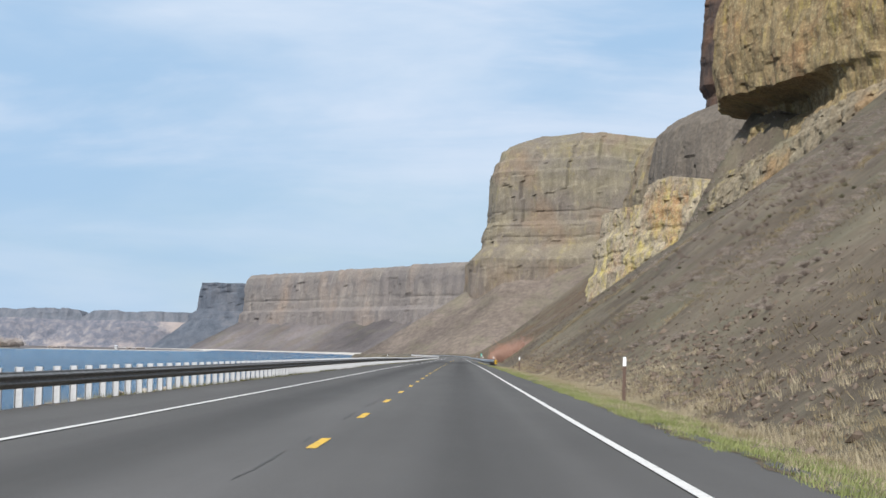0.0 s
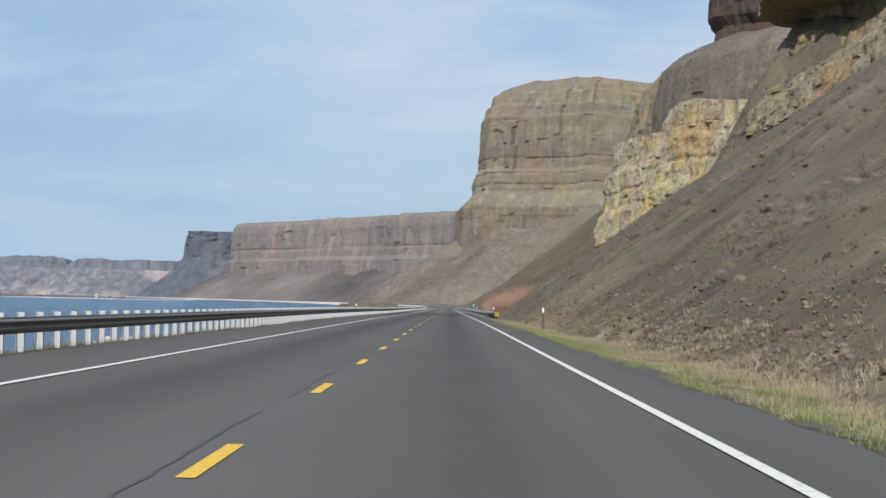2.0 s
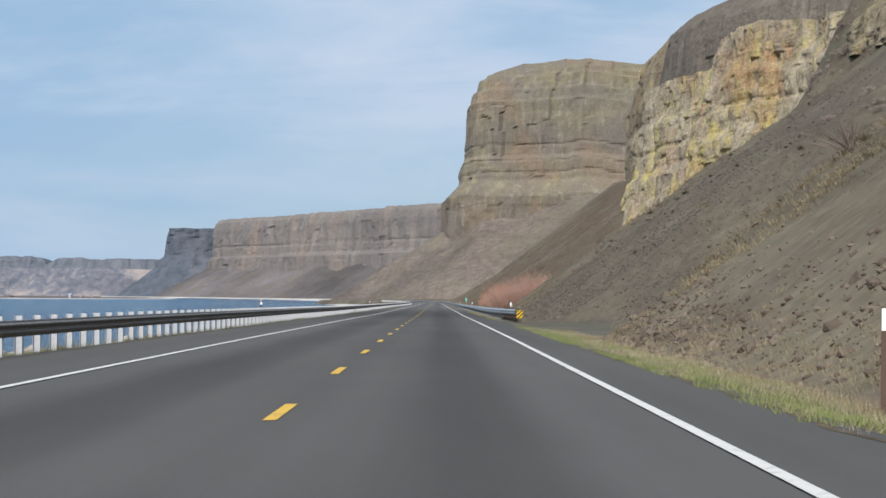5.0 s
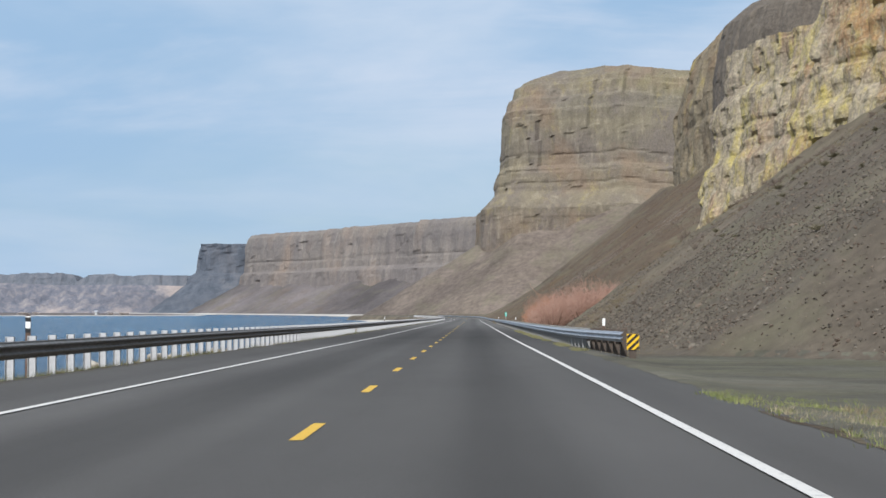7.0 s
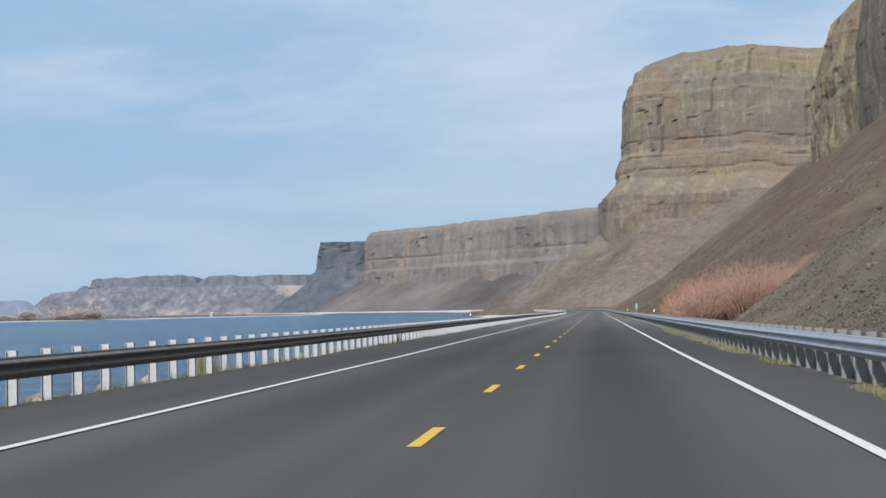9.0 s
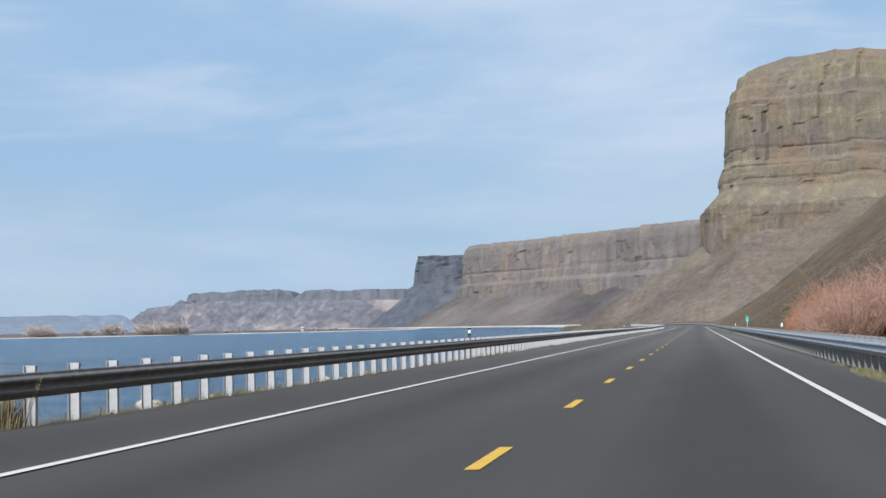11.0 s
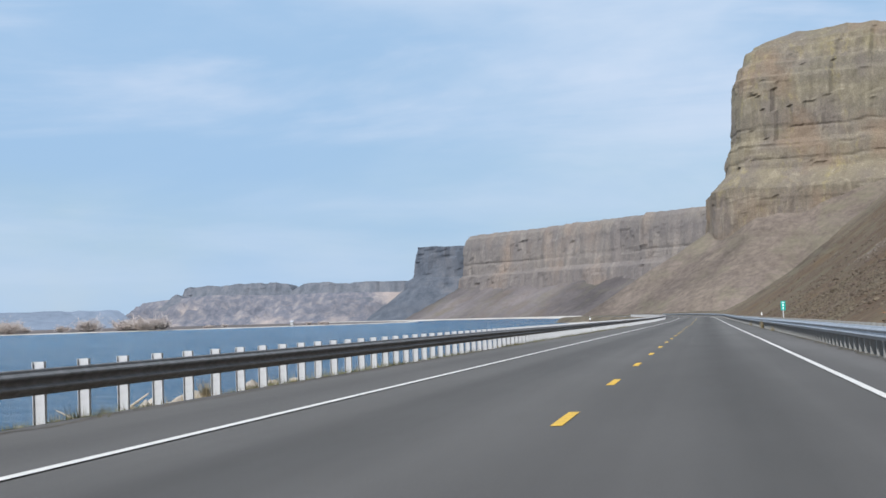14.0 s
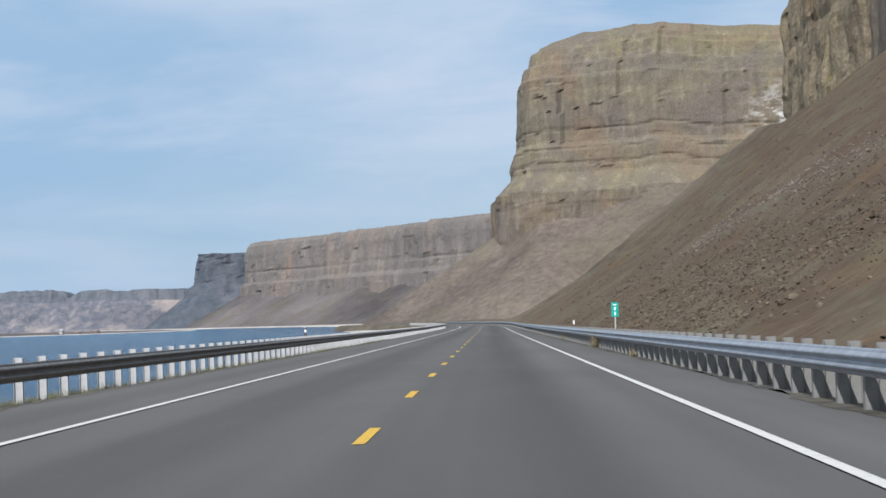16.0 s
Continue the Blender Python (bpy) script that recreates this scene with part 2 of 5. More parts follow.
def rock_material(name, base, dark, light, lichen=None, lichen_amount=0.5, rust=None, scale=1.0, chalk=None, band=0.55, streak=0.0, speck=None, strata=(), grit=0.7, upright=1.0, patch=None, stain=None):
    a = Mat(name, 0.93, spec=0.2)
    tall = a.scaled(0.45 * scale, 0.45 * scale, 0.07 * scale * upright)
    c = a.ramp(a.noise(1.0, 6, 0.65, tall), (0.3, dark), (0.5, base), (0.72, light))
    flat = a.scaled(0.02 * scale, 0.02 * scale, 0.16 * scale)
    c = a.mix(a.ramp(a.noise(1.0, 4, 0.6, flat), (0.42, 0.0), (0.62, band)), c, tuple(v * 0.72 for v in base))
    if strata:
        at = a.n.new("ShaderNodeSeparateXYZ")
        a.l.new(a.co, at.inputs[0])
        up = a.n.new("ShaderNodeMapRange")
        up.inputs["From Min"].default_value, up.inputs["From Max"].default_value = strata[0][0], strata[-1][0]
        a.l.new(at.outputs["Z"], up.inputs["Value"])
        wavy = a.mix(0.16, up.outputs[0], a.noise(0.03, 5, 0.6))
        span = strata[-1][0] - strata[0][0]
        c = a.mix(0.62, c, a.ramp(wavy, *[((z - strata[0][0]) / span, col) for z, col in strata]))
    if patch:
        c = a.mix(a.ramp(a.noise(0.075 * scale, 6, 0.62, distortion=0.5), (0.44, 0.0), (0.6, 0.7)), c, patch)
    if streak:
        c = a.mix(a.ramp(a.noise(1.0, 5, 0.6, a.scaled(0.9 * scale / upright ** 0.5, 0.9 * scale / upright ** 0.5, 0.05 * scale * upright)), (0.54, 0.0), (0.68, streak)), c, tuple(min(0.6, v * 1.35) for v in light))
    if rust:
        c = a.mix(a.ramp(a.noise(0.07 * scale, 5, 0.6), (0.52, 0.0), (0.66, 0.75)), c, rust)
    if lichen:
        big = a.noise(1.0, 4, 0.55, a.scaled(0.13 * scale, 0.13 * scale, 0.055 * scale), 0.6)
        fine = a.noise(0.8 * scale, 7, 0.75, a.scaled(1.0, 1.0, 0.4))
        both = a.mix(0.6, big, fine)
        c = a.mix(a.ramp(both, (0.62 - 0.2 * lichen_amount, 0.0), (0.72 - 0.16 * lichen_amount, 0.75)), c, lichen)
    if chalk:
        at = a.n.new("ShaderNodeSeparateXYZ")
        a.l.new(a.co, at.inputs[0])
        mask = None
        for axis, lo, hi in (("X", *chalk[0]), ("Z", *chalk[1])):
            for e0, e1 in ((lo, lo + (hi - lo) * 0.4), (hi, hi - (hi - lo) * 0.4)):
                r = a.n.new("ShaderNodeMapRange")
                r.inputs["From Min"].default_value, r.inputs["From Max"].default_value = e0, e1
                a.l.new(at.outputs[axis], r.inputs["Value"])
                mask = r.outputs[0] if mask is None else a.mix(1.0, mask, r.outputs[0], "MULTIPLY")
        spots = a.ramp(a.noise(1.0, 6, 0.7, a.scaled(0.06, 0.06, 0.12)), (0.46, 0.0), (0.56, 1.0))
        c = a.mix(a.mix(1.0, mask, spots, "MULTIPLY"), c, (0.6, 0.57, 0.53))
    if stain:
        at = a.n.new("ShaderNodeSeparateXYZ")
        a.l.new(a.co, at.inputs[0])
        mask = a.ramp(a.noise(0.35, 6, 0.7), (0.4, 0.0), (0.55, 0.85))
        for axis, lo, hi in stain[1:]:
            for e0, e1 in ((lo, lo + (hi - lo) * 0.35), (hi, hi - (hi - lo) * 0.35)):
                r = a.n.new("ShaderNodeMapRange")
                r.inputs["From Min"].default_value, r.inputs["From Max"].default_value = e0, e1
                a.l.new(at.outputs[axis], r.inputs["Value"])
                mask = a.mix(1.0, mask, r.outputs[0], "MULTIPLY")
        c = a.mix(mask, c, stain[0])
    if speck:
        c = a.mix(a.ramp(a.noise(2.2 * scale, 5, 0.75, a.scaled(1.0, 1.0, 0.6)), (0.53, 0.0), (0.6, 0.7)), c, speck)
    fine2 = a.noise(3.0 * scale, 6, 0.7)
    c = a.mix(grit, c, a.ramp(fine2, (0.28, 0.3), (0.72, 1.6)), "MULTIPLY")
    a.bump(fine2, 0.6, 0.25 / scale)
    return a.colour(c).m


ROCK_NEAR = rock_material("lichen_basalt", (0.285, 0.237, 0.168), (0.15, 0.122, 0.09), (0.4, 0.345, 0.25), (0.43, 0.355, 0.1), 0.6, (0.28, 0.155, 0.08), 1.0, band=0.12, streak=0.3, speck=(0.34, 0.295, 0.185), upright=1.5, patch=(0.21, 0.172, 0.132), stain=((0.3, 0.175, 0.085), ("Y", 402, 426), ("Z", 23, 36)))
ROCK_HEAD = rock_material("banded_basalt", (0.178, 0.148, 0.108), (0.112, 0.096, 0.08), (0.25, 0.213, 0.15), (0.27, 0.222, 0.105), 0.36, (0.2, 0.145, 0.1), 0.3, ((185, 275), (105, 172)), band=0.3, streak=0.4, grit=0.5, upright=2.4, patch=(0.155, 0.13, 0.112),
                          strata=((36, (0.172, 0.13, 0.1)), (84, (0.192, 0.147, 0.108)), (98, (0.148, 0.124, 0.090)), (106, (0.192, 0.161, 0.110)), (130, (0.212, 0.181, 0.120)), (136, (0.148, 0.128, 0.096)), (150, (0.172, 0.150, 0.110)), (160, (0.202, 0.176, 0.120)), (176, (0.156, 0.141, 0.108)), (188, (0.212, 0.184, 0.096)), (202, (0.163, 0.137, 0.086)), (222, (0.128, 0.103, 0.072))))
# Far wall: distance haze is mixed into these rock colours as grey-mauve.
ROCK_FAR = rock_material("haze_grey_basalt", (0.205, 0.179, 0.158), (0.15, 0.132, 0.122), (0.268, 0.236, 0.2), None, 0, (0.24, 0.185, 0.145), 0.1, band=0.4, streak=0.3, grit=0.4, upright=2.6, patch=(0.168, 0.147, 0.137),
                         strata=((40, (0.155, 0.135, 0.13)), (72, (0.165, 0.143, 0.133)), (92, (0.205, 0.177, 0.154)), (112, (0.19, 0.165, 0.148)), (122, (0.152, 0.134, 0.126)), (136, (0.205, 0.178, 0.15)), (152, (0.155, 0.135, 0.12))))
# Dark cap rock; the blue cast of distance haze is part of its colour.
ROCK_CAP = rock_material("hazy_dark_cap_basalt", (0.125, 0.132, 0.15), (0.085, 0.095, 0.11), (0.17, 0.17, 0.18), None, 0, None, 0.14, upright=2.0, grit=0.3)
ROCK_UPPER = rock_material("brown_lichen_basalt", (0.215, 0.158, 0.082), (0.115, 0.085, 0.05), (0.31, 0.235, 0.125), (0.35, 0.27, 0.075), 0.46, (0.28, 0.16, 0.08), 0.8, band=0.2, streak=0.3, speck=(0.3, 0.25, 0.14), upright=2.0, patch=(0.165, 0.115, 0.065))
ROCK_DOME = rock_material("smooth_grey_brown_basalt", (0.145, 0.12, 0.094), (0.1, 0.084, 0.068), (0.195, 0.163, 0.125), None, 0, None, 0.25, band=0.25, streak=0.25, grit=0.5, patch=(0.118, 0.099, 0.08))
ROCK_MID = rock_material("olive_basalt", (0.2, 0.163, 0.11), (0.12, 0.098, 0.07), (0.28, 0.232, 0.152), (0.3, 0.24, 0.09), 0.46, (0.2, 0.13, 0.075), 0.4, band=0.2, streak=0.35, grit=0.6, upright=1.3, patch=(0.165, 0.132, 0.09))
ROCK_LEDGE = rock_material("olive_grey_ledge_basalt", (0.19, 0.155, 0.105), (0.11, 0.092, 0.068), (0.27, 0.228, 0.158), (0.31, 0.25, 0.09), 0.38, (0.27, 0.16, 0.07), 0.8, band=0.2, streak=0.3, upright=1.3, patch=(0.145, 0.13, 0.088))
ROCK_PILLAR = rock_material("dark_red_brown_basalt", (0.07, 0.05, 0.041), (0.04, 0.031, 0.028), (0.1, 0.073, 0.056), None, 0, (0.115, 0.066, 0.042), 0.9, band=0.3, streak=0.1, grit=0.6, upright=1.5)
# Mottled mesa slope, tinted bluish to stand for haze across the lake.
ROCK_MESA = rock_material("hazy_mottled_basalt", (0.15, 0.148, 0.168), (0.085, 0.095, 0.12), (0.29, 0.258, 0.24), None, 0, (0.38, 0.315, 0.275), 0.14, upright=2.0, grit=0.3)
# Hills: the blue of aerial haze is painted into the base colour.
ROCK_HAZE = rock_material("hazy_far_hills", (0.19, 0.225, 0.28), (0.15, 0.185, 0.23), (0.23, 0.26, 0.31), None, 0, None, 0.1, grit=0.25)
# Butte and its slope: shade and haze are painted in as dark blue.
ROCK_SHADE_BLUE = rock_material("shaded_hazy_basalt", (0.1, 0.11, 0.13), (0.06, 0.07, 0.085), (0.15, 0.15, 0.16), None, 0, None, 0.1, upright=2.0, grit=0.25)


def slope_material(name, tint=1.0, scale=1.0, soil=False, hue=(1.0, 0.755, 0.5), tan=(0.225, 0.185, 0.12), tan_most=0.62, grain=0.75):
    """Scree: brown earth with streaks that run down the slope, tan grass patches and fine stones."""
    a = Mat(name, 0.95, spec=0.15)

    def shade(v):
        return tuple(v * tint * h for h in hue)

    ky = 0.35 if soil else 1.0
    big = a.noise(1.0, 5, 0.6, a.scaled(0.045 * scale, 0.045 * scale * ky, 0.045 * scale))
    c = a.ramp(big, (0.34, shade(0.07)), (0.5, shade(0.12)), (0.66, shade(0.185)))
    streak = a.noise(1.0, 5, 0.6, a.scaled(0.055 * scale, 0.075 * scale * ky, 0.055 * scale), 2.4)
    c = a.mix(a.ramp(streak, (0.47, 0.0), (0.64, tan_most)), c, tuple(v * tint for v in tan))
    c = a.mix(a.ramp(streak, (0.32, 0.4), (0.44, 0.0)), c, shade(0.085))
    thin = a.noise(1.0, 6, 0.65, a.scaled(0.13 * scale, 0.15 * scale * ky, 0.13 * scale), 1.6)
    c = a.mix(a.ramp(thin, (0.56, 0.0), (0.72, 0.4 * tan_most)), c, tuple(v * tint for v in (0.2, 0.17, 0.13)))
    mauve = a.noise(1.0, 6, 0.65, a.scaled(0.085 * scale, 0.075 * scale * ky, 0.085 * scale), 0.8)
    c = a.mix(a.ramp(mauve, (0.5, 0.0), (0.64, 0.55)), c, tuple(v * tint for v in (0.135, 0.106, 0.085)))
    if soil:
        at = a.n.new("ShaderNodeSeparateXYZ")
        a.l.new(a.co, at.inputs[0])
        near = a.n.new("ShaderNodeMapRange")
        near.interpolation_type = "SMOOTHSTEP"
        for key, v in (("From Min", 470.0), ("From Max", 540.0), ("To Max", 1.0)):
            near.inputs[key].default_value = v
        a.l.new(at.outputs["Y"], near.inputs["Value"])
        past = a.n.new("ShaderNodeMapRange")
        past.interpolation_type = "SMOOTHSTEP"
        for key, v in (("From Min", 1000.0), ("From Max", 1150.0), ("To Min", 1.0), ("To Max", 0.0)):
            past.inputs[key].default_value = v
        a.l.new(at.outputs["Y"], past.inputs["Value"])
        both = a.mix(1.0, near.outputs[0], past.outputs[0], "MULTIPLY")
        patch = a.mix(1.0, both, a.ramp(a.noise(0.06, 5, 0.6), (0.32, 0.5), (0.58, 0.85)), "MULTIPLY")
        c = a.mix(patch, c, (0.09, 0.058, 0.037))
        ochre = a.mix(1.0, both, a.ramp(a.noise(0.045, 6, 0.65, distortion=0.6), (0.5, 0.0), (0.66, 0.45)), "MULTIPLY")
        c = a.mix(ochre, c, (0.15, 0.1, 0.045))
        cone = None
        for e0, e1 in ((205.0, 250.0), (372.0, 335.0)):
            r = a.n.new("ShaderNodeMapRange")
            r.interpolation_type = "SMOOTHSTEP"
            r.inputs["From Min"].default_value, r.inputs["From Max"].default_value = e0, e1
            a.l.new(at.outputs["Y"], r.inputs["Value"])
            cone = r.outputs[0] if cone is None else a.mix(1.0, cone, r.outputs[0], "MULTIPLY")
        cone = a.mix(1.0, cone, a.ramp(a.noise(0.08, 5, 0.6, distortion=0.5), (0.36, 0.2), (0.6, 0.75)), "MULTIPLY")
        c = a.mix(cone, c, (0.098, 0.081, 0.062))
        olive = a.mix(1.0, both, a.ramp(a.noise(0.3, 7, 0.75), (0.52, 0.0), (0.66, 0.5)), "MULTIPLY")
        c = a.mix(olive, c, (0.14, 0.125, 0.085))
    fine = a.noise(1.7 * scale, 7, 0.72)
    c = a.mix(grain, c, a.ramp(fine, (0.28, 0.35), (0.72, 1.6)), "MULTIPLY")
    c = a.mix(0.8 * grain, c, a.ramp(a.noise(0.45 * scale, 6, 0.7), (0.3, 0.55), (0.7, 1.4)), "MULTIPLY")
    c = a.mix(a.ramp(a.noise(1.0, 6, 0.7, a.scaled(0.16 * scale, 0.14 * scale * ky, 0.16 * scale), 0.5), (0.5, 0.0), (0.64, 0.9 * tan_most)), c, tuple(v * tint for v in (0.155, 0.142, 0.09)))
    a.bump(fine, 0.45, 0.2 / scale)
    return a.colour(c).m


SLOPE = slope_material("scree", 0.84, 1.0, True, (1.0, 0.78, 0.54), (0.215, 0.183, 0.123), grain=0.5)
SLOPE_FAR = slope_material("far_scree", 1.04, 0.12, False, (1.0, 0.8, 0.66), (0.17, 0.138, 0.105), 0.5, 0.55)
# The mauve hue puts the haze over far ground into the scree colour.
SLOPE_WALL = slope_material("haze_mauve_scree", 1.0, 0.1, False, (1.0, 0.87, 0.84), (0.155, 0.135, 0.13), 0.3, 0.3)


def asphalt():
    a = Mat("asphalt", 0.9, spec=0.12)
    fine = a.noise(60, 4, 0.7)
    lanes = a.noise(1.0, 3, 0.5, a.scaled(0.75, 0.004, 1))
    blot = a.noise(1.0, 5, 0.65, a.scaled(0.35, 0.06, 1))
    c = a.ramp(lanes, (0.3, (0.068, 0.0638, 0.0598)), (0.5, (0.079, 0.0743, 0.0695)), (0.7, (0.091, 0.0858, 0.0808)))
    at = a.n.new("ShaderNodeSeparateXYZ")
    a.l.new(a.co, at.inputs[0])
    last = at.outputs["X"]
    for op, v in (("ABSOLUTE", 0.0), ("SUBTRACT", 1.85), ("ABSOLUTE", 0.0)):
        q = a.n.new("ShaderNodeMath")
        q.operation = op
        a.l.new(last, q.inputs[0])
        q.inputs[1].default_value = v
        last = q.outputs[0]
    c = a.mix(1.0, c, a.ramp(last, (0.0, 0.8), (0.35, 0.84), (0.9, 1.08), (1.0, 1.08)), "MULTIPLY")
    # Asphalt tone by distance down the road, darkest about y 317.
    down_road = a.n.new("ShaderNodeMapRange")
    for key, v in (("From Min", 0.0), ("From Max", 520.0)):
        down_road.inputs[key].default_value = v
    a.l.new(at.outputs["Y"], down_road.inputs["Value"])
    c = a.mix(1.0, c, a.ramp(down_road.outputs[0], (0.05, 1.1), (0.28, 1.0), (0.42, 1.03), (0.53, 0.97), (0.61, 0.7), (0.72, 0.86), (0.82, 1.2), (1.0, 1.32)), "MULTIPLY")
    c = a.mix(0.45, c, a.ramp(blot, (0.3, 0.78), (0.7, 1.2)), "MULTIPLY")
    c = a.mix(0.5, c, a.ramp(fine, (0.3, 0.6), (0.7, 1.35)), "MULTIPLY")
    a.bump(fine, 0.3, 0.01)
    return a.colour(c).m


def paint(name, colour, worn):
    a = Mat(name, 0.7)
    n = a.noise(7, 7, 0.8)
    return a.colour(a.mix(a.ramp(n, (0.34, worn), (0.46, 0.0)), colour, (0.1, 0.1, 0.1))).m


ASPHALT = asphalt()
WHITE = paint("white_road_paint", (0.6, 0.575, 0.53), 0.6)
YELLOW = paint("yellow_road_paint", (0.6, 0.37, 0.035), 0.9)


def metal(name, colour, rough, metallic, vary=0.25):
    a = Mat(name, rough, metallic, 0.5)
    n = a.noise(3.0, 6, 0.7)
    c = a.mix(a.ramp(n, (0.3, 0.0), (0.75, 1.0)), tuple(v * (1 - vary) for v in colour), tuple(min(1, v * (1 + vary)) for v in colour))
    a.bump(a.noise(40, 3), 0.1, 0.002)
    return a.colour(c).m


GALV = metal("galvanised_steel", (0.34, 0.355, 0.38), 0.5, 0.55)
GALV_POST = metal("galvanised_post_steel", (0.46, 0.46, 0.46), 0.7, 0.1)
DULL_POST = metal("dull_post_steel", (0.225, 0.22, 0.205), 0.75, 0.08)
# Darker than GALV, for the lake-side beam.
DARK_STEEL = metal("dark_beam_steel", (0.15, 0.145, 0.14), 0.6, 0.2, 0.4)


def water_material():
    a = Mat("lake_water", 0.15, spec=0.25)
    a.b.inputs["IOR"].default_value = 1.33
    ripple = a.noise(1.0, 6, 0.7, a.scaled(0.3, 1.1, 1))
    drift = a.noise(1.0, 4, 0.6, a.scaled(0.012, 0.004, 1))
    a.colour(a.mix(a.ramp(drift, (0.35, 0.0), (0.65, 1.0)), (0.008, 0.068, 0.145), (0.016, 0.095, 0.19)))
    swell = a.noise(1.0, 4, 0.6, a.scaled(0.05, 0.16, 1))
    first = a.bump(swell, 1.0, 3.0)
    a.bump(ripple, 1.0, 2.4, first)
    a.rough(a.ramp(swell, (0.3, 0.08), (0.7, 0.22)))
    return a.m


WATER = water_material()
SAND = slope_material("pale_shore_sand", 3.8, 0.5, False, (1.0, 0.94, 0.86), (0.12, 0.115, 0.105), 0.4, 0.3)

# ---- ground: one sheet from the lake bed over the road bench to the hillside ----
def foot(y):
    """Where the hillside starts, metres right of the road's centre."""
    return np.interp(y, [-400, 20, 75, 130, 205, 228, 248, 262, 272, 300, 395, 420, 436, 466, 488, 506, 524, 600, 780, 900, 1043, 1300, 1800, 2500],
                     [6.6, 6.6, 7.2, 6.9, 6.6, 8.5, 11.5, 14.5, 8.5, 8.0, 9.0, 12.0, 15.5, 17.0, 17.5, 14.0, 9.5, 8.5, 10.0, 12.5, 14, 14, 14, 14])


def slope_m(y):
    return np.interp(y, [0, 300, 380, 426, 455, 485, 505, 620, 900, 1110, 1210, 5000], [0.72, 0.75, 0.71, 0.75, 0.76, 0.64, 0.62, 0.70, 0.77, 0.76, 0.0, 0.0])


def hill_limit(y):
    """Metres right of the centre at which the cliffs take over."""
    return np.interp(y, [200, 262, 298, 328, 356, 373, 379, 386, 426, 456, 470, 560, 780, 920, 1043, 1110, 1200, 5000],
                     [110, 98, 77, 63, 54, 52, 48, 43, 34, 30, 60, 110, 150, 102, 81, 90, 150, 150])


def hillside(y, d):
    """Height above the road of the ground d metres right of its centre."""
    f = foot(y)
    h = np.maximum(np.minimum(d, hill_limit(y)) - f, 0)
    rise = slope_m(y) * h * (1 - np.interp(y, [500, 700, 900, 1040], [0.25, 0.38, 0.38, 0.5]) * np.exp(-h / np.interp(y, [500, 700, 900, 1040], [3.0, 24.0, 24.0, 30.0])))
    rough = fbm(y / 30.0, d / 45.0, seed=3) * np.minimum(h * 0.10, 2.2) + fbm(y / 11.0, d / 5.5, seed=8) * np.minimum(h * 0.1, 0.5)
    rough += 0.13 * fbm(y / 1.6, d / 1.6, octaves=2, seed=12) * np.clip(h / 1.5, 0, 1)
    start = np.interp(y, [300, 340, 355, 366, 372, 378, 384], [75, 58, 47, 40, 38.5, 46, 60])
    steep = np.clip(1.3 * (np.minimum(d, hill_limit(y)) - start), 0, 13) * np.clip((392 - y) / 8, 0, 1) * np.clip((y - 290) / 10, 0, 1)
    steep *= 1 + 0.18 * fbm(y / 4.0, d / 4.0, seed=14)
    return rise + rough + steep


def bank(d):
    """Height relative to the road left of the pavement and on the right verge."""
    return np.interp(d, [-4000, -60, -15, -11.4, -7.7, -6.5, -6.05, 5.0, 5.4, 6.4, 4000], [-14, -9, -4.6, -3.2, -0.34, -0.16, -0.05, -0.05, -0.06, -0.14, -0.14])


def ground_z(y, d):
    v = fbm(y / 2.0, d / 2.0, octaves=3, seed=4)
    return road_z(y) + bank(d) + hillside(y, d) + 0.05 * v * ((d > 5.4) | (d < -6.6)) + 0.3 * fbm(y / 7.0, d / 9.0, seed=24) * np.clip((-6.6 - d) / 1.2, 0, 1)


def build_ground():
    ys = np.concatenate([np.arange(-120, 0, 4), np.arange(0, 330, 0.8), np.arange(330, 640, 1.4), np.arange(640, 1300, 4), np.arange(1300, 5000, 60)])
    ds = np.concatenate([[-3000, -900, -300, -120, -60, -30, -20], np.arange(-15, -7.3, 0.8), [-7.1, -6.8, -6.5, -6.05, 0, 5.0, 5.4, 5.8, 6.2],
                         np.arange(6.6, 24, 0.55), np.arange(24, 72, 1.3), np.arange(72, 170, 4), [200, 300, 600, 1500, 3000]])
    Yg, Dg = np.meshgrid(ys, ds, indexing="ij")
    Z = ground_z(Yg, Dg)
    X = Dg + road_x(Yg)
    V = np.stack([X, Yg, Z], 2).reshape(-1, 3)
    return tagged(mesh_ob("ground", V, grid_faces(len(ys), len(ds)), SLOPE, smooth=True), "brown scree hillside above a narrow roadside verge", "hillside", kind="structure")


ground = build_ground()

lake_v = [(-4500, -300, LAKE_Z), (40, -300, LAKE_Z), (40, 4800, LAKE_Z), (-4500, 4800, LAKE_Z)]
lake = tagged(mesh_ob("water", lake_v, [[0, 1, 2, 3]], WATER), "blue rippled lake beside the road", "lake", kind="structure")


# ---- road ----
def ribbon(name, d0, d1, y0, y1, lift, mat, parent=None, step=4.0, label=""):
    ys = np.arange(y0, y1 + 0.01, min(step, y1 - y0))
    rows = []
    for d in (d0, d1):
        rows.append(np.stack([d + road_x(ys), ys, road_z(ys) + lift], 1))
    V = np.stack(rows, 1).reshape(-1, 3)
    return mesh_ob(name, V, grid_faces(len(ys), 2)[:, ::-1], mat, parent, label)


